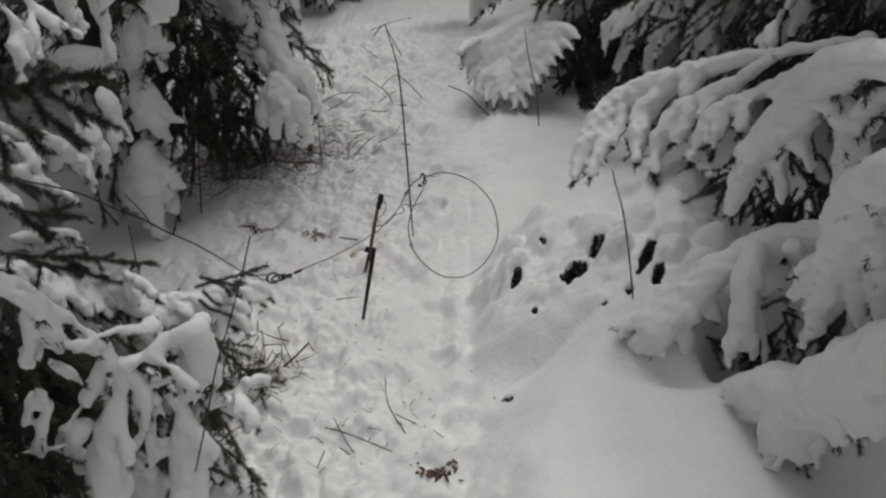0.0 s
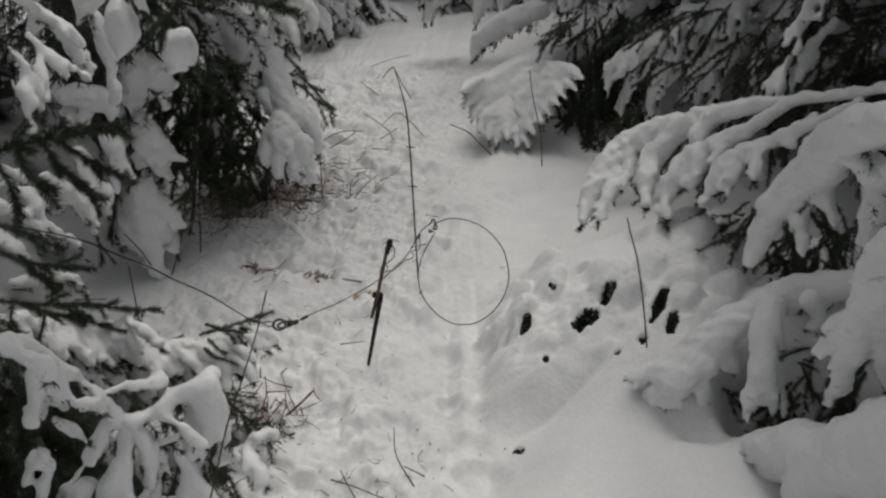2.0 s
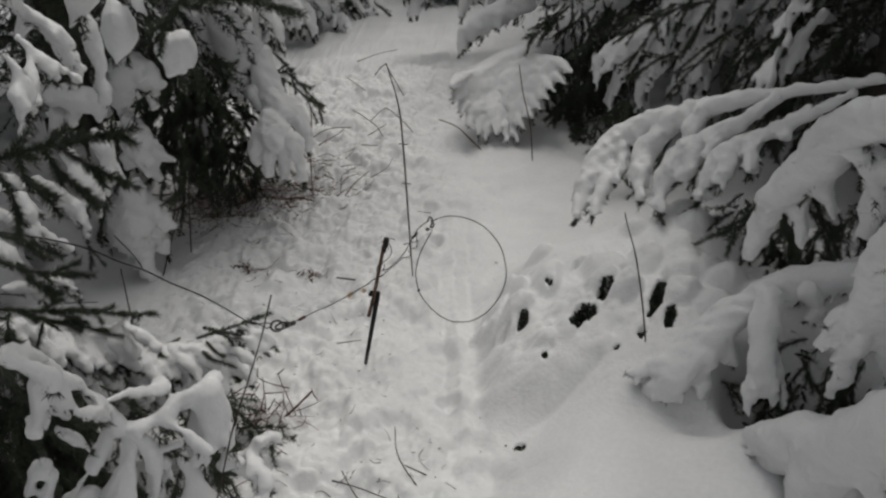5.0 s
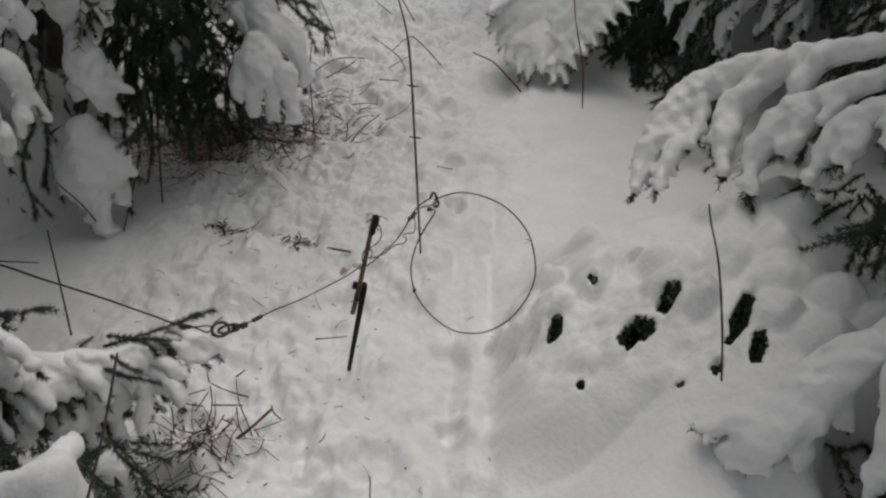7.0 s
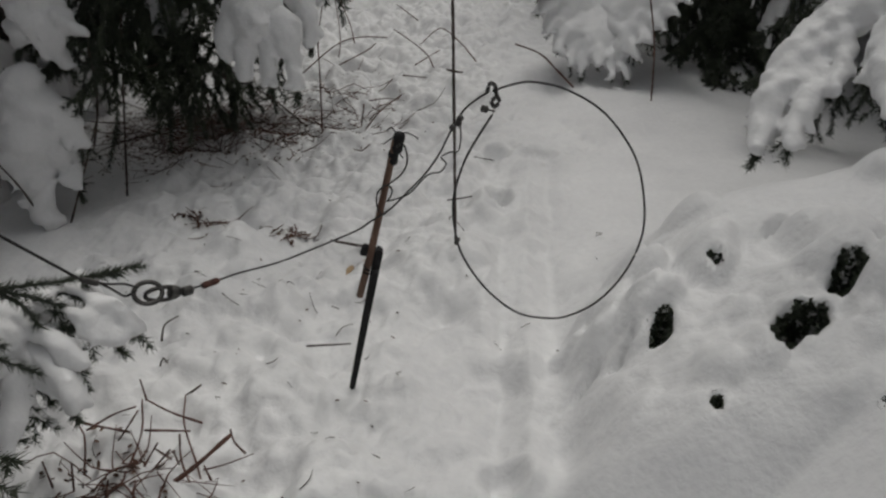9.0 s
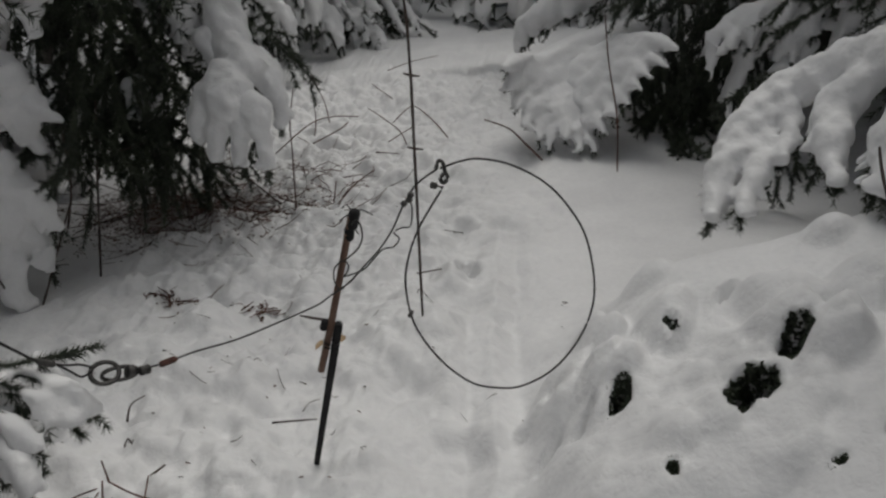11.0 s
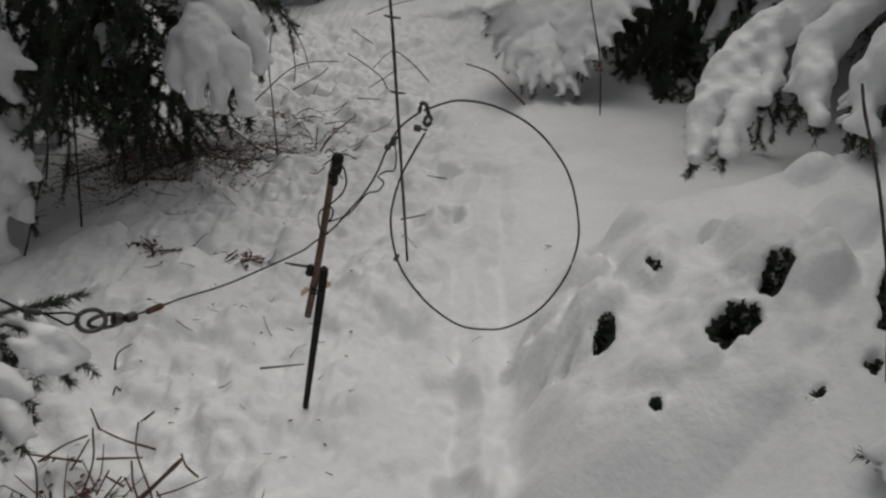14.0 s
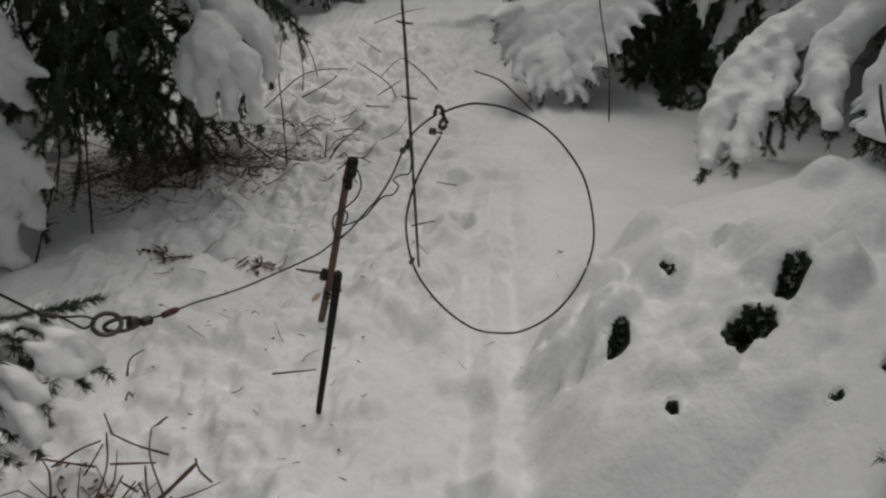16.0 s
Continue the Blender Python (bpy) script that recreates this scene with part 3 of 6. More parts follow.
SPARE = []
for k in range(4):
    green, white = spare(900 + k, 0.95, True, 0.028, 220, 0.5, (0.024, 0.004))
    SPARE.append((mesh_of("bough", *green), mesh_of("snow_load", *joined(white))))
BARE = [mesh_of("bough", *spare(950 + k, 0.8, False, 0.02, 420, 0.9, (0.026, 0.004))[0]) for k in range(3)]
FINE = [mesh_of("bough", *spare(960 + k, 0.8, False, 0.02, 900, 0.9, (0.018, 0.0024))[0]) for k in range(3)]
COARSE = []
for k in range(3):
    green, white = spare(970 + k, 1.0, True, 0.06, 40, 0.15, (0.07, 0.016))
    COARSE.append((mesh_of("bough", *green), mesh_of("snow_load", *joined(white))))


def hang_bough(tree, kind, x, y, z, turn, droop, size):
    me = kind if isinstance(kind, tuple) else (kind, None)
    limb = part("bough", me[0], NEEDLE, tree)
    limb.matrix_basis = pose(x, y, z, 0, droop, turn) @ Matrix.Scale(size, 4)
    if me[1]:
        part("snow_load", me[1], SNOW, limb, "thick soft white snow")


def crown(key, x, y, low, top, reach, count, kinds, seed, gap=()):
    """Boughs round a trunk from low to top; none that point into a gap (turn from, to, below this height)."""
    rng = np.random.default_rng(seed)
    for k in range(count):
        h = (k + rng.random()) / count
        z, turn = low + (top - low) * h, (k * 137.5 + rng.uniform(-20, 20)) % 360
        size = reach * (1.05 - 0.8 * h) * rng.uniform(0.85, 1.15)
        if any((turn - a) % 360 < (b - a) % 360 and z < below for a, b, below in gap):
            continue
        hang_bough(TREES[key], COARSE[k % 3] if z > 2.4 else kinds[k % len(kinds)], x, y, z, turn, rng.uniform(8, 30), size)


# the upper boughs of these crowns hang above view and block sky light
crown("N", -1.55, 1.30, 0.5, 5.2, 1.15, 46, SPARE, 1, gap=((-75, 95, 2.3),))
crown("L", -1.62, 3.55, 1.0, 5.7, 1.1, 44, SPARE, 2, gap=((-100, 70, 1.9),))
crown("R", 1.75, 2.15, 0.6, 5.7, 1.2, 46, SPARE, 3, gap=((95, 265, 1.9),))
crown("D", 1.20, 4.85, 0.5, 6.2, 1.1, 46, SPARE, 4, gap=((200, 280, 0.6),))
crown("F", -1.75, 6.3, 0.2, 6.2, 1.2, 46, SPARE, 5)
# extra overhanging boughs, mostly above view, added to shade the trail's sides
crown("N", -1.55, 1.30, 3.0, 4.2, 1.6, 16, SPARE, 11)
crown("L", -1.62, 3.55, 2.1, 3.6, 1.6, 18, SPARE, 12)
crown("R", 1.75, 2.15, 2.3, 3.8, 1.6, 18, SPARE, 13)
crown("D", 1.20, 4.85, 1.3, 3.4, 1.5, 18, SPARE, 14)
crown("R", 1.75, 2.15, 2.2, 3.6, 1.5, 22, SPARE, 17)
crown("N", -1.55, 1.30, 2.5, 3.4, 1.15, 22, SPARE, 18)
crown("R", 1.75, 2.15, 2.5, 3.4, 1.3, 20, SPARE, 19)
# crown of the added tree M, dense so that the hollow stays dark
crown("M", 1.70, 3.72, 1.5, 5.6, 1.15, 46, SPARE, 15)
crown("M", 1.70, 3.72, 0.35, 2.4, 0.8, 34, BARE, 16)
# bare boughs added over the ground beside L to shade it
for z, turn, size in ((0.85, -15, 1.1), (1.05, -50, 1.15), (1.25, -5, 1.2), (1.1, -30, 1.25), (1.4, -65, 1.2)):
    hang_bough(TREES["L"], BARE[int(z * 20) % 3], -1.62, 3.55, z, turn, 14, size)
crown("L", -1.62, 3.55, 0.5, 2.6, 0.62, 60, BARE, 6)
crown("R", 1.75, 2.15, 0.4, 2.6, 0.95, 50, FINE, 7)
crown("D", 1.20, 4.85, 0.35, 2.4, 0.85, 60, BARE, 8)
crown("N", -1.55, 1.30, 0.2, 2.2, 0.7, 40, FINE, 9, gap=((-70, 80, 2.3),))
crown("F", -1.75, 6.3, 0.1, 1.8, 0.95, 40, BARE, 10)

# far trees, plus unseen ones beside and behind the camera that block side light
WOODS_AND_BLOCKERS = [(-1.5, -0.75), (1.75, -0.1), (-1.35, -2.2), (1.3, -2.0), (2.9, 2.0), (-2.6, 3.4), (2.9, 4.6), (-2.7, 5.6), (-0.85, 7.85), (0.05, 7.7), (0.95, 7.0), (2.4, 6.4), (-2.9, 4.8), (-3.1, 2.2), (3.6, 3.4), (3.2, 0.8), (-2.9, -0.6), (2.9, -1.4), (-0.2, -3.9), (-3.6, 7.6), (0.2, 11.2), (-2.2, 10.4), (3.6, 9.2), (-4.8, 0.6), (4.9, 6.2), (2.6, 11.8)]
for k, (x, y) in enumerate(WOODS_AND_BLOCKERS):
    key = "woods %d" % k
    spruce(key, x, y, 6.5 + (k * 7 % 5) * 0.5, 0.09, "snow-covered spruce standing back in the woods, many unseen and added for shade")
    crown(key, x, y, 0.1 if y > 6.5 else 0.45, 6.3 + (k * 7 % 5) * 0.5, 1.6, 20, COARSE, 20 + k)

# ---- the boughs along the trail ----
bough("R", [[(1.02, 2.40, 0.90, 0.014), (0.89, 2.59, 0.78, 0.021), (0.80, 2.69, 0.72, 0.028), (0.74, 2.78, 0.65, 0.033), (0.67, 2.88, 0.57, 0.043), (0.58, 2.96, 0.49, 0.046), (0.51, 2.99, 0.43, 0.043), (0.46, 2.94, 0.37, 0.050), (0.41, 2.87, 0.32, 0.035), (0.39, 2.81, 0.29, 0.022), (0.38, 2.77, 0.27, 0.016)],
    [(0.49, 2.95, 0.39, 0.038), (0.47, 2.86, 0.34, 0.027), (0.44, 2.80, 0.31, 0.017), (0.43, 2.76, 0.29, 0.016)],
    [(0.52, 2.96, 0.43, 0.027), (0.52, 2.89, 0.40, 0.019), (0.50, 2.85, 0.36, 0.017)],
    [(0.70, 2.83, 0.61, 0.036), (0.70, 2.79, 0.59, 0.026), (0.69, 2.76, 0.58, 0.016)],
    [(0.65, 2.88, 0.54, 0.036), (0.59, 2.87, 0.46, 0.041), (0.57, 2.80, 0.42, 0.033), (0.56, 2.74, 0.39, 0.018), (0.56, 2.70, 0.38, 0.016)],
    [(0.59, 2.87, 0.47, 0.030), (0.56, 2.85, 0.42, 0.020), (0.55, 2.81, 0.40, 0.016)]], side=0, voxel=0.006, soft=0.004, lump=0.003, fringe=1.1, tip=0.03, frill=1.0)
bough("R", [[(0.86, 2.60, 0.76, 0.018), (0.81, 2.61, 0.71, 0.021), (0.76, 2.63, 0.65, 0.027), (0.71, 2.67, 0.59, 0.035), (0.66, 2.69, 0.52, 0.047), (0.62, 2.68, 0.45, 0.036), (0.60, 2.63, 0.42, 0.019), (0.60, 2.59, 0.40, 0.015)],
    [(0.68, 2.68, 0.55, 0.034), (0.67, 2.63, 0.52, 0.023), (0.65, 2.63, 0.49, 0.015)],
    [(0.73, 2.63, 0.61, 0.024), (0.71, 2.61, 0.58, 0.018)],
    [(0.73, 2.79, 0.65, 0.029), (0.70, 2.77, 0.59, 0.029), (0.68, 2.75, 0.55, 0.016)]], side=0, voxel=0.006, soft=0.004, lump=0.003, fringe=1.1, tip=0.03, frill=1.0)
bough("R", [[(0.97, 2.42, 0.85, 0.014), (0.93, 2.44, 0.81, 0.015), (0.85, 2.48, 0.73, 0.020), (0.80, 2.52, 0.68, 0.023), (0.74, 2.53, 0.62, 0.035), (0.70, 2.52, 0.56, 0.032), (0.68, 2.50, 0.52, 0.018), (0.67, 2.48, 0.51, 0.015)],
    [(0.74, 2.52, 0.62, 0.029), (0.73, 2.47, 0.60, 0.021), (0.71, 2.47, 0.57, 0.014)],
    [(0.79, 2.52, 0.67, 0.023), (0.77, 2.44, 0.65, 0.018), (0.76, 2.40, 0.64, 0.014)],
    [(0.90, 2.48, 0.78, 0.014), (0.86, 2.47, 0.74, 0.014), (0.84, 2.44, 0.72, 0.014)]], side=0, voxel=0.006, soft=0.004, lump=0.003, fringe=1.1, tip=0.03, frill=1.0)
bough("R", [[(0.726, 1.550, 1.164, 0.037), (0.707, 1.650, 1.130, 0.037), (0.714, 1.780, 1.058, 0.045), (0.706, 1.860, 0.986, 0.048), (0.709, 1.930, 0.894, 0.047), (0.694, 1.980, 0.817, 0.041), (0.674, 2.000, 0.765, 0.029)],
    [(0.672, 1.990, 0.790, 0.029), (0.669, 2.010, 0.710, 0.025), (0.667, 2.020, 0.660, 0.019), (0.661, 2.020, 0.623, 0.011)],
    [(0.708, 1.980, 0.804, 0.033), (0.744, 2.000, 0.733, 0.020), (0.756, 2.000, 0.698, 0.015), (0.764, 2.000, 0.665, 0.008)],
    [(0.719, 1.930, 0.876, 0.035), (0.759, 1.950, 0.822, 0.021), (0.780, 1.950, 0.791, 0.011)],
    [(0.667, 1.980, 0.806, 0.026), (0.645, 1.990, 0.800, 0.016), (0.640, 1.990, 0.778, 0.009)]], side=0, voxel=0.006, soft=0.004, lump=0.003, frill=1.4, fringe=0.8, flat=1.1)
bough("R", [[(0.721, 1.800, 0.997, 0.033), (0.765, 1.800, 0.960, 0.028), (0.793, 1.820, 0.899, 0.027), (0.810, 1.840, 0.841, 0.022), (0.816, 1.850, 0.791, 0.010)],
    [(0.781, 1.800, 0.921, 0.023), (0.812, 1.800, 0.899, 0.013), (0.817, 1.800, 0.864, 0.009)],
    [(0.771, 1.650, 1.087, 0.024), (0.761, 1.700, 1.045, 0.019), (0.775, 1.760, 0.980, 0.018), (0.786, 1.800, 0.927, 0.015)]], side=0, voxel=0.006, soft=0.004, lump=0.003, frill=1.4, fringe=0.8, flat=1.1)
bough("R", [[(0.736, 1.450, 1.066, 0.040), (0.735, 1.550, 0.981, 0.041), (0.740, 1.620, 0.886, 0.042), (0.760, 1.660, 0.790, 0.040), (0.774, 1.690, 0.713, 0.033)],
    [(0.758, 1.690, 0.738, 0.026), (0.752, 1.720, 0.669, 0.021), (0.740, 1.730, 0.630, 0.015), (0.730, 1.730, 0.607, 0.007)],
    [(0.779, 1.690, 0.693, 0.028), (0.780, 1.710, 0.602, 0.023), (0.780, 1.720, 0.535, 0.017), (0.777, 1.720, 0.494, 0.008)],
    [(0.784, 1.660, 0.754, 0.027), (0.824, 1.680, 0.664, 0.019), (0.849, 1.690, 0.602, 0.013), (0.864, 1.690, 0.560, 0.007)],
    [(0.782, 1.600, 0.844, 0.028), (0.834, 1.640, 0.734, 0.020), (0.848, 1.650, 0.676, 0.014), (0.856, 1.650, 0.642, 0.006)],
    [(0.744, 1.700, 0.721, 0.016), (0.726, 1.710, 0.699, 0.010), (0.721, 1.710, 0.685, 0.006)]], side=0, voxel=0.006, soft=0.004, lump=0.003, frill=1.4, fringe=0.8, flat=1.1)
bough("R", [[(1.143, 2.100, 0.566, 0.040), (1.047, 2.150, 0.512, 0.044), (0.930, 2.170, 0.466, 0.047), (0.831, 2.150, 0.457, 0.047), (0.753, 2.100, 0.453, 0.044)],
    [(0.768, 2.100, 0.445, 0.039), (0.689, 2.080, 0.412, 0.044), (0.631, 2.050, 0.360, 0.052), (0.587, 2.020, 0.309, 0.055), (0.549, 2.000, 0.267, 0.045), (0.537, 1.980, 0.237, 0.022)],
    [(0.566, 2.020, 0.307, 0.035), (0.507, 2.020, 0.281, 0.028), (0.474, 2.020, 0.267, 0.018), (0.450, 2.020, 0.262, 0.009)],
    [(0.549, 2.000, 0.267, 0.032), (0.510, 2.000, 0.246, 0.025), (0.496, 2.000, 0.222, 0.011)],
    [(0.601, 2.010, 0.300, 0.037), (0.627, 2.000, 0.255, 0.022), (0.641, 1.990, 0.223, 0.010)],
    [(0.655, 2.050, 0.379, 0.032), (0.683, 2.030, 0.335, 0.018), (0.695, 2.020, 0.308, 0.010)]], side=0, voxel=0.006, soft=0.004, lump=0.003, frill=1.5, fringe=0.8, flat=1.2)
bough("R", [[(0.759, 2.080, 0.467, 0.036), (0.737, 2.000, 0.441, 0.031), (0.731, 1.950, 0.395, 0.030), (0.724, 1.920, 0.350, 0.028), (0.712, 1.900, 0.314, 0.016), (0.704, 1.900, 0.273, 0.008)],
    [(0.737, 1.940, 0.369, 0.028), (0.751, 1.910, 0.334, 0.021), (0.766, 1.900, 0.300, 0.009)],
    [(0.754, 2.000, 0.442, 0.021), (0.781, 2.000, 0.410, 0.012)],
    [(0.757, 1.950, 0.379, 0.021), (0.789, 1.940, 0.320, 0.014), (0.809, 1.930, 0.258, 0.008)],
    [(0.864, 2.120, 0.463, 0.037), (0.894, 2.100, 0.427, 0.025), (0.867, 2.080, 0.406, 0.012)]], side=0, voxel=0.006, soft=0.004, lump=0.003, frill=1.5, fringe=0.8, flat=1.2)
bough("R", [[(1.32, 2.50, 0.37, 0.026), (1.13, 2.55, 0.33, 0.029), (0.98, 2.60, 0.26, 0.030), (0.86, 2.62, 0.23, 0.023)],
    [(1.14, 2.35, 0.39, 0.021), (1.00, 2.42, 0.32, 0.025), (0.86, 2.45, 0.27, 0.019)]], side=0, soft=0.013, lump=0.003, fringe=0.4, flat=1.3)
bough("R", [[(0.813, 1.400, 0.796, 0.053), (0.796, 1.470, 0.683, 0.062), (0.791, 1.550, 0.552, 0.068), (0.780, 1.620, 0.428, 0.068), (0.764, 1.630, 0.343, 0.058), (0.781, 1.600, 0.310, 0.028), (0.801, 1.580, 0.309, 0.012)],
    [(0.774, 1.620, 0.451, 0.063), (0.742, 1.700, 0.385, 0.060), (0.715, 1.770, 0.304, 0.046), (0.699, 1.810, 0.276, 0.026)],
    [(0.754, 1.700, 0.335, 0.048), (0.726, 1.760, 0.244, 0.033), (0.697, 1.790, 0.196, 0.020), (0.667, 1.800, 0.175, 0.011)],
    [(0.753, 1.630, 0.341, 0.042), (0.742, 1.630, 0.289, 0.026), (0.749, 1.600, 0.262, 0.012)],
    [(0.796, 1.540, 0.504, 0.048), (0.815, 1.540, 0.445, 0.030), (0.816, 1.540, 0.401, 0.010)],
    [(0.799, 1.460, 0.628, 0.052), (0.810, 1.460, 0.561, 0.033), (0.801, 1.470, 0.509, 0.016)]], side=0, voxel=0.006, soft=0.004, lump=0.003, frill=0.9, fringe=0.8, flat=1.15)
bough("R", [[(0.798, 1.600, 0.378, 0.030), (0.810, 1.580, 0.352, 0.018), (0.807, 1.580, 0.322, 0.009)]], side=0, voxel=0.006, soft=0.004, lump=0.003, frill=0.9, fringe=0.8, flat=1.15)
bough("D", [[(1.062, 4.000, 0.652, 0.022), (0.895, 4.000, 0.524, 0.037), (0.818, 4.000, 0.393, 0.033), (0.759, 4.000, 0.285, 0.015)],
    [(1.122, 4.000, 0.702, 0.026), (0.990, 4.000, 0.527, 0.037), (0.944, 4.000, 0.372, 0.033), (0.911, 4.000, 0.188, 0.015)],
    [(1.103, 4.000, 0.556, 0.029), (1.032, 4.000, 0.427, 0.037), (0.981, 4.000, 0.294, 0.033), (0.969, 4.000, 0.190, 0.015)],
    [(1.080, 4.000, 0.429, 0.030), (1.050, 4.000, 0.323, 0.028), (1.029, 4.000, 0.231, 0.013)],
    [(0.976, 4.000, 0.606, 0.029), (0.860, 4.000, 0.593, 0.032), (0.819, 4.000, 0.517, 0.020)],
    [(1.203, 4.000, 0.751, 0.028), (1.108, 4.000, 0.653, 0.029), (1.054, 4.000, 0.544, 0.017)]], side=0.5, voxel=0.010, soft=0.004, lump=0.004, frill=0.8, fringe=1.2, tip=0.03)
bough("D", [[(0.805, 4.000, 0.483, 0.030), (0.656, 4.000, 0.409, 0.038), (0.568, 4.000, 0.337, 0.030), (0.577, 4.000, 0.256, 0.013)],
    [(0.766, 4.000, 0.418, 0.030), (0.681, 4.000, 0.309, 0.030), (0.634, 4.000, 0.159, 0.016)],
    [(0.852, 4.000, 0.329, 0.030), (0.772, 4.000, 0.231, 0.031), (0.806, 4.000, 0.094, 0.018)],
    [(1.246, 4.000, 0.548, 0.027), (1.196, 4.000, 0.445, 0.030), (1.192, 4.000, 0.323, 0.013)],
    [(1.326, 4.000, 0.611, 0.026), (1.283, 4.000, 0.486, 0.027), (1.276, 4.000, 0.384, 0.012)],
    [(1.322, 4.000, 0.731, 0.026), (1.228, 4.000, 0.633, 0.029), (1.195, 4.000, 0.509, 0.015)]], side=0.5, voxel=0.010, soft=0.004, lump=0.004, frill=0.8, fringe=1.2, tip=0.03)
bough("D", [[(0.650, 4.600, 0.664, 0.039), (0.469, 4.600, 0.555, 0.045), (0.361, 4.600, 0.444, 0.020)],
    [(0.815, 4.600, 0.655, 0.033), (0.651, 4.600, 0.548, 0.039), (0.603, 4.600, 0.456, 0.014)],
    [(0.912, 4.600, 0.643, 0.033), (0.769, 4.600, 0.487, 0.034), (0.706, 4.600, 0.390, 0.014)],
    [(1.055, 4.600, 0.674, 0.030), (0.910, 4.600, 0.471, 0.023)],
    [(1.188, 4.600, 0.677, 0.027), (0.995, 4.600, 0.456, 0.020)],
    [(0.364, 4.900, 0.615, 0.060), (0.135, 4.900, 0.461, 0.061), (0.066, 4.900, 0.320, 0.025)]], side=0.5, voxel=0.010, soft=0.004, lump=0.004, frill=0.8, fringe=1.2, tip=0.03)
bough("D", [[(0.001, 5.200, 0.538, 0.064), (-0.156, 5.200, 0.390, 0.065), (-0.320, 5.200, 0.270, 0.053), (-0.387, 5.200, 0.184, 0.024)],
    [(0.196, 5.200, 0.479, 0.071), (-0.023, 5.200, 0.312, 0.066), (-0.084, 5.200, 0.176, 0.023)],
    [(-0.191, 5.200, 0.502, 0.058), (-0.321, 5.200, 0.402, 0.052), (-0.420, 5.200, 0.284, 0.023)],
    [(-0.869, 6.600, 0.194, 0.067), (-0.916, 6.600, 0.047, 0.060), (-0.964, 6.600, -0.083, 0.026)],
    [(0.259, 4.700, 0.370, 0.059), (0.115, 4.700, 0.305, 0.066), (-0.031, 4.700, 0.208, 0.055), (-0.073, 4.700, 0.111, 0.021)]], side=0.5, voxel=0.010, soft=0.004, lump=0.004, frill=0.8, fringe=1.2, tip=0.03)
bough("R", [[(1.137, 3.150, 1.003, 0.019), (1.058, 3.150, 0.862, 0.021), (1.020, 3.150, 0.755, 0.010)],
    [(1.144, 3.150, 0.833, 0.016), (1.074, 3.150, 0.716, 0.016), (1.067, 3.150, 0.623, 0.008)],
    [(1.063, 3.150, 0.726, 0.016), (1.007, 3.150, 0.645, 0.018), (0.986, 3.150, 0.571, 0.008)]], side=0.5, voxel=0.010, soft=0.004, lump=0.004, frill=0.8, fringe=1.2, tip=0.03)
bough("D", [[(0.460, 4.450, 0.264, 0.067), (0.289, 4.300, 0.241, 0.072), (0.141, 4.200, 0.201, 0.079), (0.036, 4.120, 0.159, 0.066), (-0.019, 4.080, 0.119, 0.046)],
    [(0.012, 4.120, 0.187, 0.046), (-0.049, 4.000, 0.225, 0.037), (-0.073, 3.920, 0.238, 0.020), (-0.083, 3.880, 0.242, 0.009)],
    [(0.024, 4.120, 0.178, 0.047), (-0.038, 4.000, 0.179, 0.037), (-0.062, 3.920, 0.176, 0.020), (-0.074, 3.880, 0.173, 0.009)],
    [(0.038, 4.120, 0.169, 0.047), (-0.012, 4.000, 0.132, 0.038), (-0.031, 3.920, 0.115, 0.020), (-0.039, 3.880, 0.104, 0.009)],
    [(0.054, 4.120, 0.157, 0.047), (0.019, 4.000, 0.102, 0.038), (0.004, 3.920, 0.076, 0.020), (-0.001, 3.880, 0.060, 0.009)],
    [(0.070, 4.120, 0.150, 0.047), (0.051, 4.000, 0.072, 0.038), (0.043, 3.920, 0.035, 0.020), (0.041, 3.880, 0.016, 0.009)],
    [(0.086, 4.120, 0.145, 0.047), (0.080, 4.000, 0.050, 0.038), (0.078, 3.920, 0.005, 0.021), (0.078, 3.880, -0.018, 0.009)],
    [(0.101, 4.120, 0.145, 0.047), (0.117, 4.000, 0.073, 0.038), (0.124, 3.920, 0.038, 0.020), (0.129, 3.880, 0.019, 0.009)],
    [(0.116, 4.120, 0.157, 0.047), (0.153, 4.000, 0.058, 0.038), (0.168, 3.920, 0.015, 0.020), (0.178, 3.880, -0.010, 0.009)]], side=0.0, voxel=0.010, soft=0.009, lump=0.003, frill=0.5, fringe=0.3)
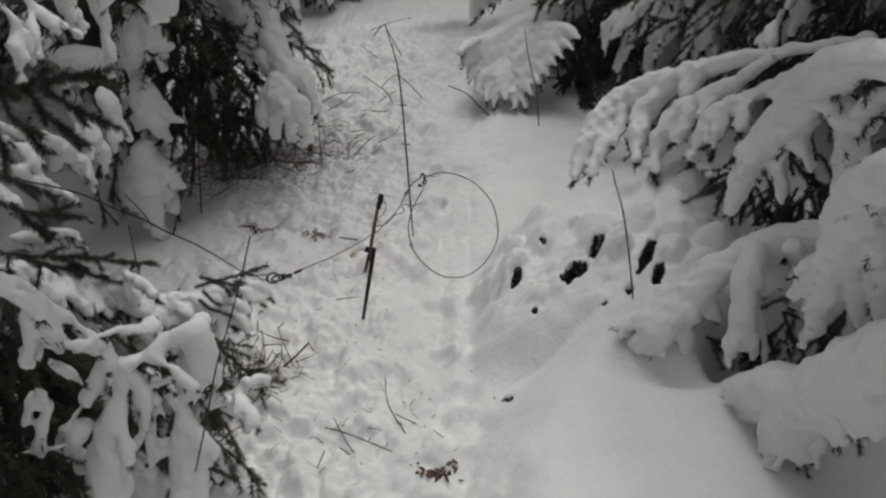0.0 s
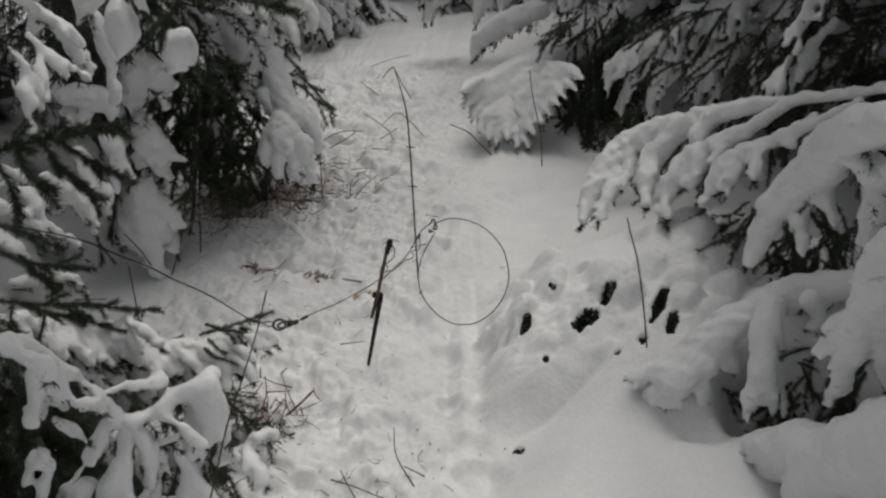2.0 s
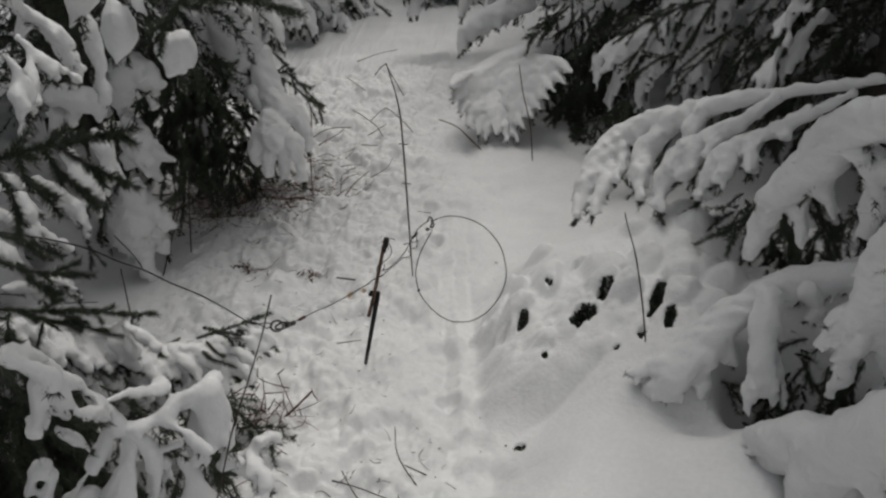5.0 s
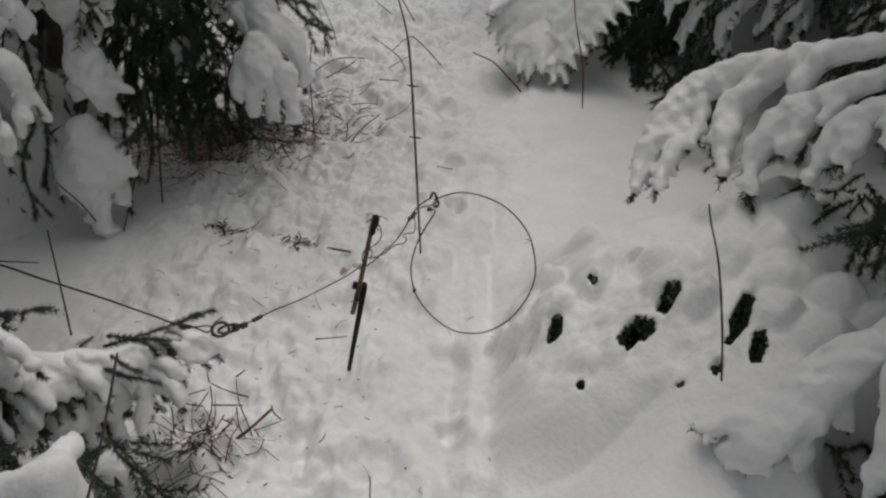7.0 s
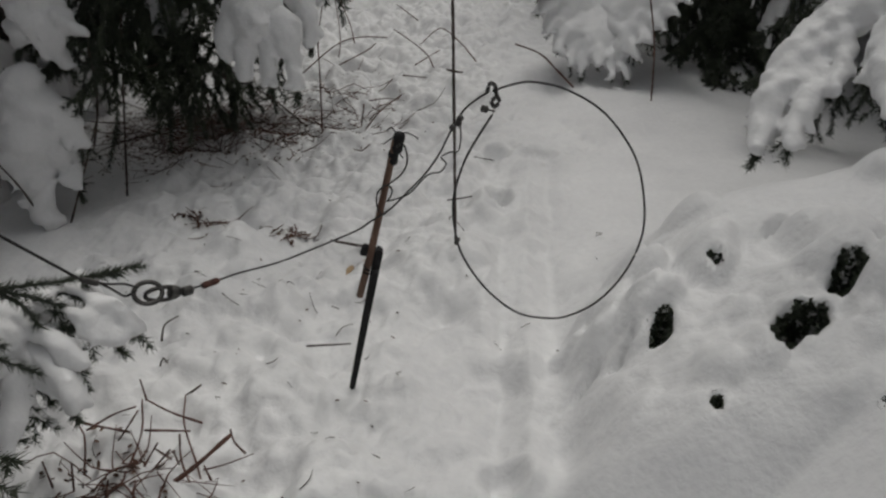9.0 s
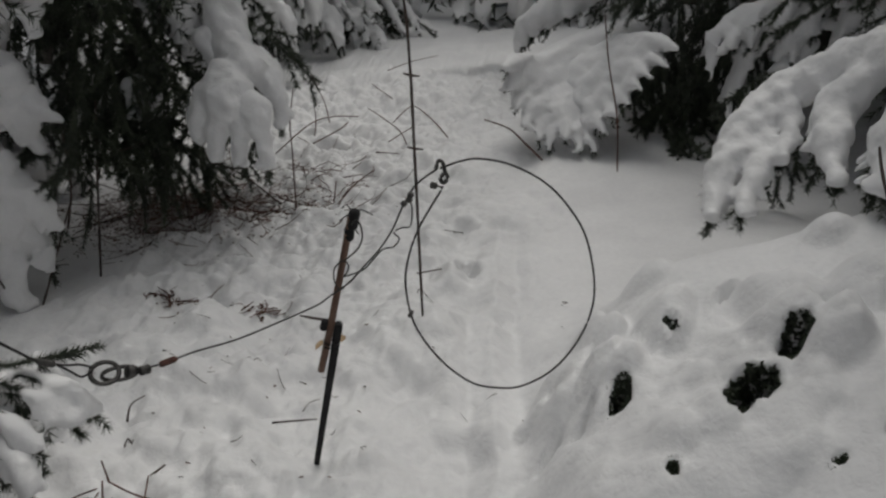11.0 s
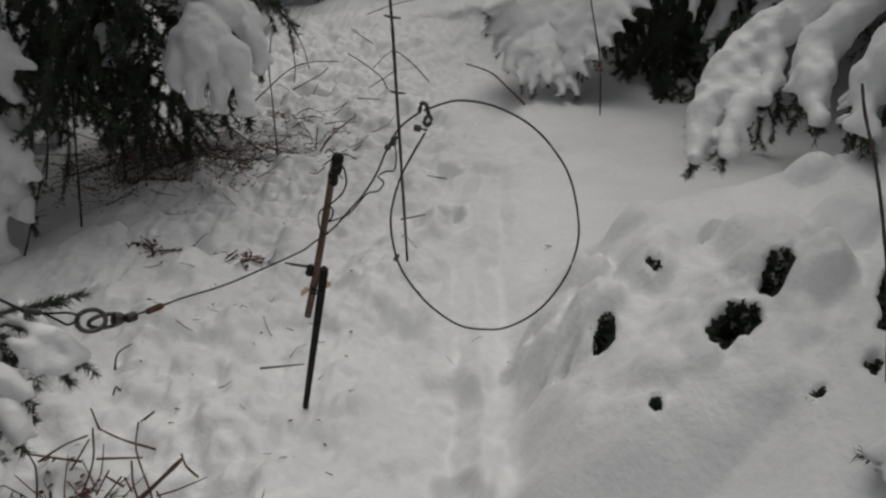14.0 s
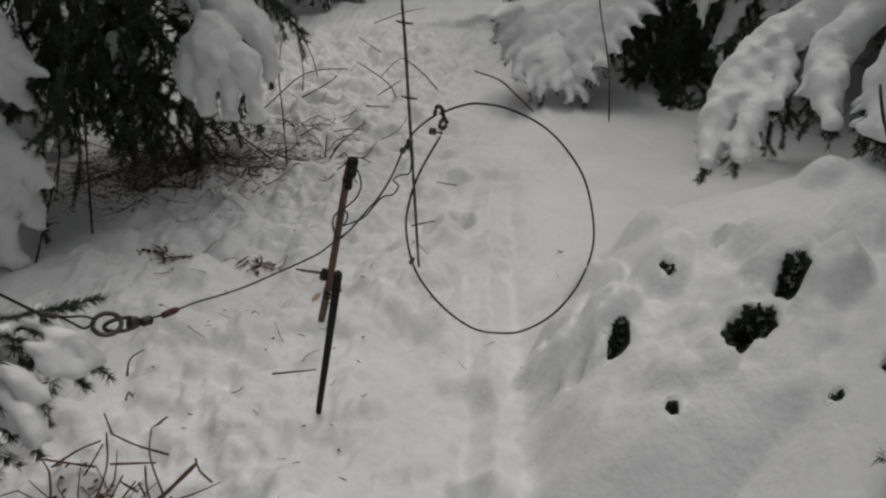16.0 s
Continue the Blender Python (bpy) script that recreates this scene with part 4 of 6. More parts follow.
bough("D", [[(0.131, 4.120, 0.166, 0.046), (0.189, 4.000, 0.058, 0.038), (0.212, 3.920, 0.011, 0.020), (0.226, 3.880, -0.015, 0.009)],
    [(0.146, 4.120, 0.170, 0.046), (0.206, 4.000, 0.103, 0.038), (0.231, 3.920, 0.071, 0.020), (0.246, 3.880, 0.054, 0.009)],
    [(0.162, 4.120, 0.180, 0.046), (0.237, 4.000, 0.135, 0.037), (0.266, 3.920, 0.114, 0.020), (0.283, 3.880, 0.101, 0.009)],
    [(0.183, 4.120, 0.191, 0.046), (0.266, 4.000, 0.168, 0.037), (0.298, 3.920, 0.154, 0.020), (0.316, 3.880, 0.146, 0.009)],
    [(0.210, 4.120, 0.209, 0.046), (0.295, 4.000, 0.204, 0.037), (0.327, 3.920, 0.199, 0.020), (0.346, 3.880, 0.195, 0.009)],
    [(0.238, 4.120, 0.231, 0.046), (0.323, 4.000, 0.238, 0.037), (0.355, 3.920, 0.236, 0.020), (0.373, 3.880, 0.235, 0.009)],
    [(0.267, 4.120, 0.252, 0.046), (0.361, 4.000, 0.268, 0.036), (0.397, 3.920, 0.271, 0.019), (0.417, 3.880, 0.271, 0.009)],
    [(0.295, 4.120, 0.272, 0.045), (0.387, 4.000, 0.311, 0.036), (0.422, 3.920, 0.322, 0.019), (0.440, 3.880, 0.327, 0.009)],
    [(0.460, 4.450, 0.264, 0.058), (0.289, 4.300, 0.241, 0.060), (0.170, 4.200, 0.201, 0.071)]], side=0.0, voxel=0.010, soft=0.009, lump=0.003, frill=0.5, fringe=0.6)
bough("L", [[(-1.128, 3.000, 0.682, 0.033), (-1.129, 3.000, 0.610, 0.070), (-1.138, 3.000, 0.569, 0.061)],
    [(-1.182, 3.000, 0.588, 0.057), (-1.234, 3.000, 0.550, 0.027), (-1.267, 3.000, 0.527, 0.014)],
    [(-1.155, 3.000, 0.557, 0.058), (-1.166, 3.000, 0.497, 0.038), (-1.171, 3.000, 0.450, 0.016)],
    [(-1.078, 3.000, 0.602, 0.054), (-1.061, 3.000, 0.544, 0.030), (-1.059, 3.000, 0.498, 0.014)],
    [(-1.060, 3.000, 0.613, 0.043), (-1.025, 3.000, 0.579, 0.020)],
    [(-1.243, 2.750, 0.632, 0.040), (-1.185, 2.750, 0.623, 0.046), (-1.136, 2.750, 0.605, 0.031), (-1.119, 2.750, 0.579, 0.012)],
    [(-1.262, 2.750, 0.572, 0.028), (-1.281, 2.750, 0.532, 0.013)],
    [(-1.204, 2.750, 0.575, 0.025), (-1.222, 2.750, 0.538, 0.013)]], side=0, voxel=0.008, soft=0.005, lump=0.004, frill=1.0, fringe=1.0, tip=0.03)
bough("L", [[(-1.137, 2.950, 0.463, 0.027), (-1.123, 2.950, 0.391, 0.055), (-1.112, 2.950, 0.339, 0.045), (-1.095, 2.950, 0.294, 0.031), (-1.069, 2.950, 0.245, 0.014)],
    [(-1.074, 2.950, 0.356, 0.035), (-1.037, 2.950, 0.329, 0.017), (-1.015, 2.950, 0.321, 0.012)],
    [(-1.155, 2.950, 0.330, 0.035), (-1.178, 2.950, 0.276, 0.014)],
    [(-1.151, 2.900, 0.219, 0.038), (-1.154, 2.900, 0.132, 0.078), (-1.178, 2.880, 0.050, 0.072), (-1.147, 2.850, -0.015, 0.036), (-1.126, 2.830, -0.088, 0.023), (-1.118, 2.820, -0.137, 0.011)],
    [(-1.091, 2.900, 0.140, 0.046), (-1.056, 2.900, 0.094, 0.025), (-1.033, 2.900, 0.076, 0.012)],
    [(-1.105, 2.900, 0.055, 0.043), (-1.081, 2.900, 0.007, 0.022), (-1.076, 2.900, -0.030, 0.013)]], side=0, voxel=0.008, soft=0.005, lump=0.004, frill=1.0, fringe=1.0, tip=0.03)
bough("L", [[(-1.221, 2.900, 0.072, 0.050), (-1.265, 2.900, 0.013, 0.025), (-1.282, 2.900, -0.018, 0.013)]], side=0, voxel=0.008, soft=0.005, lump=0.004, frill=1.0, fringe=1.0, tip=0.03)
bough("L", [[(-0.797, 3.400, 0.521, 0.058), (-0.767, 3.350, 0.461, 0.052), (-0.727, 3.300, 0.403, 0.051), (-0.687, 3.260, 0.369, 0.053)],
    [(-0.696, 3.300, 0.378, 0.051), (-0.635, 3.280, 0.342, 0.040), (-0.601, 3.250, 0.297, 0.024), (-0.594, 3.220, 0.239, 0.010)],
    [(-0.720, 3.200, 0.358, 0.047), (-0.703, 3.170, 0.323, 0.063), (-0.690, 3.150, 0.290, 0.052)],
    [(-0.750, 3.170, 0.324, 0.038), (-0.771, 3.140, 0.268, 0.027), (-0.767, 3.120, 0.212, 0.010)],
    [(-0.713, 3.150, 0.290, 0.035), (-0.724, 3.130, 0.239, 0.026), (-0.717, 3.110, 0.189, 0.010)]], side=0, voxel=0.008, soft=0.003, lump=0.004, frill=1.0, fringe=1.0, tip=0.03)
bough("L", [[(-0.671, 3.150, 0.291, 0.038), (-0.666, 3.130, 0.230, 0.026), (-0.656, 3.110, 0.177, 0.010)],
    [(-0.634, 3.150, 0.313, 0.038), (-0.612, 3.130, 0.246, 0.023), (-0.599, 3.110, 0.174, 0.010)],
    [(-0.851, 3.350, 0.522, 0.043), (-0.867, 3.330, 0.474, 0.040), (-0.871, 3.300, 0.421, 0.013)],
    [(-0.804, 3.300, 0.429, 0.031), (-0.778, 3.280, 0.386, 0.025)],
    [(-1.009, 3.300, 0.299, 0.029), (-0.967, 3.280, 0.272, 0.032), (-0.937, 3.260, 0.237, 0.012)],
    [(-0.994, 3.280, 0.268, 0.026), (-1.007, 3.260, 0.231, 0.012)]], side=0, voxel=0.008, soft=0.003, lump=0.004, frill=1.0, fringe=1.0, tip=0.03)
bough("L", [[(-1.108, 3.400, 0.718, 0.038), (-1.044, 3.400, 0.621, 0.059), (-0.990, 3.400, 0.520, 0.046), (-0.948, 3.400, 0.440, 0.016)],
    [(-0.925, 3.400, 0.680, 0.052), (-0.886, 3.400, 0.581, 0.073), (-0.871, 3.400, 0.474, 0.064), (-0.888, 3.400, 0.402, 0.032), (-0.898, 3.400, 0.353, 0.013)],
    [(-0.820, 3.400, 0.572, 0.045), (-0.798, 3.400, 0.481, 0.028), (-0.813, 3.400, 0.422, 0.013)]], side=0, voxel=0.008, soft=0.003, lump=0.004, frill=1.0, fringe=1.0, tip=0.03)
bough("N", [[(-0.947, 2.100, 1.149, 0.014), (-0.954, 2.200, 1.076, 0.017), (-0.937, 2.250, 1.020, 0.018), (-0.934, 2.300, 0.954, 0.020), (-0.922, 2.300, 0.913, 0.015), (-0.924, 2.300, 0.886, 0.007)],
    [(-0.978, 2.500, 0.969, 0.018), (-0.971, 2.500, 0.914, 0.026), (-0.964, 2.500, 0.866, 0.018), (-0.959, 2.500, 0.831, 0.007)],
    [(-0.928, 2.100, 1.050, 0.012), (-0.898, 2.100, 1.012, 0.013), (-0.872, 2.100, 0.980, 0.010), (-0.867, 2.100, 0.960, 0.005)],
    [(-0.843, 1.900, 1.097, 0.005), (-0.823, 1.900, 1.057, 0.010), (-0.815, 1.900, 1.013, 0.010), (-0.813, 1.900, 0.976, 0.005)],
    [(-1.022, 2.500, 0.643, 0.017), (-1.012, 2.500, 0.598, 0.028), (-1.008, 2.500, 0.543, 0.015), (-1.008, 2.500, 0.514, 0.007)]], side=0.15, voxel=0.006, soft=0.004, lump=0.003, frill=0.9, fringe=0.8)
bough("N", [[(-1.063, 2.400, 0.626, 0.015), (-1.035, 2.400, 0.565, 0.023), (-1.020, 2.400, 0.492, 0.022), (-1.017, 2.400, 0.424, 0.008)]], side=0.15, voxel=0.006, soft=0.004, lump=0.003, frill=0.9, fringe=0.8)
bough("N", [[(-1.047, 2.200, 0.644, 0.015), (-1.026, 2.250, 0.575, 0.022), (-1.020, 2.300, 0.494, 0.021), (-1.011, 2.300, 0.421, 0.008)],
    [(-1.060, 1.950, 0.812, 0.012), (-0.988, 1.950, 0.787, 0.013), (-0.946, 1.970, 0.735, 0.012), (-0.934, 2.000, 0.681, 0.006)],
    [(-1.040, 1.900, 0.776, 0.011), (-0.982, 1.900, 0.751, 0.015), (-0.947, 1.930, 0.699, 0.013), (-0.911, 1.950, 0.644, 0.008)],
    [(-1.020, 1.850, 0.742, 0.011), (-0.984, 1.860, 0.710, 0.015), (-0.958, 1.880, 0.655, 0.015), (-0.944, 1.900, 0.597, 0.007)],
    [(-0.987, 2.000, 0.640, 0.011), (-0.956, 2.050, 0.579, 0.013), (-0.944, 2.100, 0.515, 0.009)],
    [(-1.077, 2.000, 0.462, 0.013), (-1.037, 2.050, 0.429, 0.015), (-1.005, 2.100, 0.414, 0.012), (-0.964, 2.100, 0.390, 0.007)]], side=0.15, voxel=0.006, soft=0.004, lump=0.003, frill=0.9, fringe=0.8)
bough("N", [[(-0.894, 1.600, 0.651, 0.015), (-0.857, 1.680, 0.611, 0.017), (-0.842, 1.750, 0.534, 0.019), (-0.818, 1.820, 0.458, 0.020), (-0.778, 1.880, 0.397, 0.020), (-0.725, 1.930, 0.343, 0.017), (-0.667, 1.960, 0.323, 0.017), (-0.609, 2.000, 0.310, 0.013), (-0.561, 2.040, 0.314, 0.008), (-0.520, 2.100, 0.318, 0.005)],
    [(-0.863, 1.740, 0.532, 0.016), (-0.841, 1.780, 0.454, 0.014), (-0.806, 1.800, 0.415, 0.009), (-0.792, 1.800, 0.391, 0.005)],
    [(-0.837, 1.820, 0.440, 0.017), (-0.796, 1.850, 0.384, 0.015), (-0.775, 1.860, 0.342, 0.009), (-0.766, 1.860, 0.321, 0.005)],
    [(-0.780, 1.880, 0.388, 0.017), (-0.750, 1.900, 0.338, 0.014), (-0.735, 1.900, 0.308, 0.007)]], side=0.95, voxel=0.006, soft=0.004, lump=0.003, frill=0.9, fringe=0.8, tip=0.02)
bough("N", [[(-0.732, 1.930, 0.342, 0.016), (-0.703, 1.940, 0.291, 0.016), (-0.705, 1.940, 0.243, 0.007)],
    [(-0.676, 1.950, 0.330, 0.016), (-0.659, 1.960, 0.287, 0.014), (-0.653, 1.960, 0.240, 0.006)],
    [(-0.644, 1.970, 0.308, 0.014), (-0.619, 1.970, 0.262, 0.021), (-0.604, 1.960, 0.214, 0.019)],
    [(-0.616, 2.000, 0.314, 0.010), (-0.582, 2.020, 0.281, 0.007), (-0.543, 2.040, 0.283, 0.005)],
    [(-0.588, 2.000, 0.297, 0.008), (-0.570, 2.000, 0.270, 0.006), (-0.567, 2.000, 0.241, 0.005)],
    [(-0.866, 1.700, 0.577, 0.015), (-0.896, 1.680, 0.530, 0.012), (-0.918, 1.680, 0.481, 0.007)],
    [(-0.802, 1.840, 0.452, 0.012), (-0.765, 1.880, 0.449, 0.007), (-0.729, 1.900, 0.470, 0.005)]], side=0.95, voxel=0.006, soft=0.004, lump=0.003, frill=0.9, fringe=0.8, tip=0.02)
bough("N", [[(-0.571, 1.250, 0.925, 0.015), (-0.587, 1.330, 0.858, 0.014), (-0.598, 1.380, 0.796, 0.013), (-0.622, 1.400, 0.735, 0.016), (-0.636, 1.400, 0.684, 0.013), (-0.649, 1.400, 0.633, 0.006)],
    [(-0.616, 1.400, 0.730, 0.015), (-0.595, 1.400, 0.700, 0.014), (-0.580, 1.400, 0.673, 0.011), (-0.569, 1.400, 0.655, 0.006)],
    [(-0.597, 1.400, 0.762, 0.011), (-0.595, 1.430, 0.710, 0.013), (-0.586, 1.460, 0.649, 0.012), (-0.574, 1.480, 0.583, 0.015), (-0.559, 1.480, 0.541, 0.017)],
    [(-0.574, 1.480, 0.562, 0.014), (-0.606, 1.460, 0.512, 0.012), (-0.646, 1.440, 0.453, 0.012), (-0.668, 1.420, 0.409, 0.009)]], side=0.1, voxel=0.006, soft=0.004, lump=0.003, frill=0.9, fringe=0.8)
bough("N", [[(-0.557, 1.480, 0.541, 0.015), (-0.558, 1.460, 0.494, 0.016), (-0.576, 1.440, 0.436, 0.024), (-0.601, 1.430, 0.364, 0.035), (-0.615, 1.420, 0.289, 0.040), (-0.616, 1.400, 0.225, 0.038)]], side=0.1, voxel=0.006, soft=0.004, lump=0.003, frill=0.9, fringe=0.8)
bough("N", [[(-0.631, 1.430, 0.426, 0.021), (-0.660, 1.420, 0.386, 0.019), (-0.655, 1.420, 0.320, 0.016)],
    [(-0.540, 1.480, 0.543, 0.014), (-0.515, 1.470, 0.488, 0.011), (-0.522, 1.460, 0.420, 0.010), (-0.552, 1.450, 0.363, 0.013)],
    [(-0.548, 1.480, 0.557, 0.014), (-0.505, 1.500, 0.564, 0.012), (-0.475, 1.530, 0.575, 0.014), (-0.441, 1.560, 0.573, 0.021), (-0.433, 1.600, 0.569, 0.024)],
    [(-0.430, 1.560, 0.574, 0.032), (-0.428, 1.550, 0.524, 0.034), (-0.436, 1.540, 0.472, 0.029), (-0.463, 1.530, 0.432, 0.016)],
    [(-0.533, 1.480, 0.524, 0.011), (-0.506, 1.490, 0.496, 0.010), (-0.472, 1.500, 0.504, 0.009)],
    [(-0.582, 1.460, 0.633, 0.009), (-0.558, 1.500, 0.619, 0.008), (-0.530, 1.540, 0.598, 0.008), (-0.517, 1.570, 0.593, 0.006)]], side=0.1, voxel=0.006, soft=0.004, lump=0.003, frill=0.9, fringe=0.8)
bough("N", [[(-0.481, 1.520, 0.440, 0.015), (-0.461, 1.500, 0.399, 0.016), (-0.463, 1.480, 0.338, 0.033), (-0.462, 1.460, 0.275, 0.039), (-0.467, 1.440, 0.209, 0.039)],
    [(-0.499, 1.480, 0.334, 0.022), (-0.535, 1.480, 0.304, 0.015), (-0.557, 1.480, 0.276, 0.008)],
    [(-0.430, 1.480, 0.358, 0.021), (-0.404, 1.480, 0.335, 0.012), (-0.422, 1.480, 0.290, 0.007)],
    [(-0.515, 1.500, 0.473, 0.010), (-0.511, 1.500, 0.426, 0.011), (-0.529, 1.480, 0.389, 0.010), (-0.536, 1.480, 0.330, 0.010)],
    [(-0.408, 1.560, 0.501, 0.011), (-0.402, 1.550, 0.449, 0.010), (-0.422, 1.540, 0.401, 0.013), (-0.393, 1.550, 0.399, 0.012)]], side=0.1, voxel=0.006, soft=0.004, lump=0.003, frill=0.9, fringe=0.8)
bough("N", [[(-0.732, 1.360, 0.421, 0.005), (-0.700, 1.380, 0.414, 0.005), (-0.665, 1.400, 0.408, 0.005)],
    [(-0.641, 1.420, 0.612, 0.007), (-0.622, 1.440, 0.560, 0.009), (-0.606, 1.450, 0.515, 0.007)],
    [(-0.670, 1.400, 0.587, 0.006), (-0.672, 1.410, 0.505, 0.008), (-0.689, 1.410, 0.465, 0.005)],
    [(-0.419, 1.600, 0.335, 0.019), (-0.392, 1.600, 0.308, 0.014), (-0.375, 1.600, 0.292, 0.009)],
    [(-0.421, 1.600, 0.357, 0.013), (-0.387, 1.600, 0.377, 0.010), (-0.359, 1.600, 0.404, 0.012)]], side=0.1, voxel=0.006, soft=0.004, lump=0.003, frill=0.9, fringe=0.8)
bough("N", [[(-0.514, 1.700, 1.255, 0.009), (-0.507, 1.700, 1.231, 0.022), (-0.511, 1.700, 1.206, 0.028), (-0.521, 1.700, 1.182, 0.019), (-0.527, 1.700, 1.168, 0.008)],
    [(-0.454, 1.700, 1.210, 0.013), (-0.440, 1.700, 1.186, 0.024), (-0.434, 1.700, 1.167, 0.019), (-0.441, 1.700, 1.154, 0.008)],
    [(-0.417, 1.700, 1.201, 0.017), (-0.407, 1.700, 1.182, 0.011), (-0.412, 1.700, 1.167, 0.007)],
    [(-0.614, 1.900, 1.241, 0.019), (-0.655, 1.900, 1.211, 0.027), (-0.680, 1.900, 1.178, 0.021), (-0.693, 1.900, 1.154, 0.009)],
    [(-0.485, 1.700, 1.283, 0.014), (-0.476, 1.700, 1.256, 0.011), (-0.470, 1.700, 1.237, 0.006)]], side=0, voxel=0.006, soft=0.004, lump=0.003, frill=0.9, fringe=0.8)
bough("N", [[(-0.631, 1.500, 1.356, 0.031), (-0.584, 1.500, 1.350, 0.023), (-0.568, 1.500, 1.335, 0.009)],
    [(-0.474, 1.750, 1.324, 0.026), (-0.451, 1.750, 1.293, 0.019), (-0.440, 1.750, 1.275, 0.007)],
    [(-0.462, 1.900, 1.250, 0.025), (-0.440, 1.950, 1.221, 0.021), (-0.408, 1.950, 1.212, 0.009)]], side=0, voxel=0.006, soft=0.004, lump=0.003, frill=0.9, fringe=0.8)
bough("F", [[(-1.25, 5.80, 0.15, 0.040), (-1.07, 5.80, 0.04, 0.051), (-0.89, 5.80, -0.11, 0.057), (-0.84, 5.80, -0.25, 0.026)],
    [(-1.01, 5.80, 0.01, 0.043), (-1.00, 5.80, -0.21, 0.026)],
    [(-0.89, 5.80, -0.11, 0.048), (-0.94, 5.80, -0.27, 0.023)]], side=0.7, voxel=0.010, thin=0.7, frill=0.5, tip=0.03)
bough("F", [[(-1.39, 5.50, 0.28, 0.038), (-1.22, 5.50, 0.17, 0.049), (-1.06, 5.50, 0.04, 0.054), (-1.02, 5.50, -0.09, 0.024)],
    [(-1.17, 5.50, 0.15, 0.040), (-1.17, 5.50, -0.05, 0.024)],
    [(-1.06, 5.50, 0.04, 0.046), (-1.11, 5.50, -0.11, 0.022)]], side=0.7, voxel=0.010, thin=0.7, frill=0.5, tip=0.03)
bough("F", [[(-1.31, 5.00, 0.45, 0.034), (-1.16, 5.00, 0.36, 0.043), (-1.02, 5.00, 0.24, 0.047), (-0.99, 5.00, 0.13, 0.021)],
    [(-1.11, 5.00, 0.33, 0.036), (-1.12, 5.00, 0.16, 0.022)],
    [(-1.02, 5.00, 0.24, 0.040), (-1.07, 5.00, 0.11, 0.019)]], side=0.7, voxel=0.010, thin=0.7, frill=0.5, tip=0.03)
bough("F", [[(-1.35, 5.90, 0.34, 0.041), (-1.18, 5.90, 0.23, 0.052), (-0.99, 5.90, 0.08, 0.058), (-0.95, 5.90, -0.06, 0.026)],
    [(-1.11, 5.90, 0.20, 0.044), (-1.11, 5.90, -0.01, 0.026)],
    [(-0.99, 5.90, 0.08, 0.049), (-1.05, 5.90, -0.07, 0.023)]], side=0.7, voxel=0.010, thin=0.7, frill=0.5, tip=0.03)
bough("F", [[(-1.40, 4.90, 0.39, 0.033), (-1.26, 4.90, 0.30, 0.042), (-1.12, 4.90, 0.18, 0.047), (-1.09, 4.90, 0.07, 0.021)],
    [(-1.22, 4.90, 0.28, 0.035), (-1.22, 4.90, 0.10, 0.021)],
    [(-1.12, 4.90, 0.18, 0.040), (-1.18, 4.90, 0.06, 0.019)]], side=0.7, voxel=0.010, thin=0.7, frill=0.5, tip=0.03)
bough("F", [[(-0.18, 7.20, 0.10, 0.043), (-0.37, 7.20, -0.06, 0.055), (-0.49, 7.20, -0.19, 0.044), (-0.53, 7.20, -0.27, 0.026)],
    [(-0.33, 7.20, -0.05, 0.044), (-0.37, 7.20, -0.25, 0.026)]], side=0.7, voxel=0.012, thin=0.8, frill=0.5)
bough("F", [[(-0.40, 7.60, 0.12, 0.046), (-0.61, 7.60, -0.04, 0.058), (-0.74, 7.60, -0.19, 0.047), (-0.78, 7.60, -0.27, 0.027)],
    [(-0.57, 7.60, -0.04, 0.047), (-0.61, 7.60, -0.25, 0.027)]], side=0.7, voxel=0.012, thin=0.8, frill=0.5)
bough("F", [[(0.08, 6.60, 0.22, 0.039), (-0.08, 6.60, 0.08, 0.049), (-0.18, 6.60, -0.04, 0.039), (-0.22, 6.60, -0.11, 0.023)],
    [(-0.05, 6.60, 0.08, 0.039), (-0.07, 6.60, -0.09, 0.023)]], side=0.7, voxel=0.012, thin=0.8, frill=0.5)
bough("F", [[(-0.70, 8.00, 0.10, 0.049), (-0.92, 8.00, -0.07, 0.062), (-1.06, 8.00, -0.22, 0.050), (-1.11, 8.00, -0.31, 0.029)],
    [(-0.88, 8.00, -0.07, 0.050), (-0.93, 8.00, -0.28, 0.029)]], side=0.7, voxel=0.012, thin=0.8, frill=0.5)
bare_bough("N", [[(-0.62, 1.40, 1.12), (-0.56, 1.42, 1.14), (-0.49, 1.44, 1.15), (-0.42, 1.46, 1.16)],
    [(-0.51, 1.43, 1.15), (-0.50, 1.45, 1.12), (-0.45, 1.46, 1.08)],
    [(-0.53, 1.43, 1.15), (-0.52, 1.44, 1.10), (-0.48, 1.45, 1.05)],
    [(-0.56, 1.42, 1.14), (-0.56, 1.42, 1.10), (-0.54, 1.43, 1.07)],
    [(-0.59, 1.40, 1.13), (-0.58, 1.41, 1.08), (-0.59, 1.41, 1.01)]], per_metre=4200, needle=(0.015, 0.0016), hang=(0.025, 0.06))
bare_bough("N", [[(-0.74, 1.50, 0.93), (-0.69, 1.55, 0.85), (-0.62, 1.60, 0.81)],
    [(-0.69, 1.53, 0.88), (-0.68, 1.55, 0.82), (-0.67, 1.56, 0.79)],
    [(-0.71, 1.50, 0.96), (-0.68, 1.55, 0.91), (-0.64, 1.56, 0.88)]], per_metre=4200, needle=(0.015, 0.0016), hang=(0.025, 0.06))
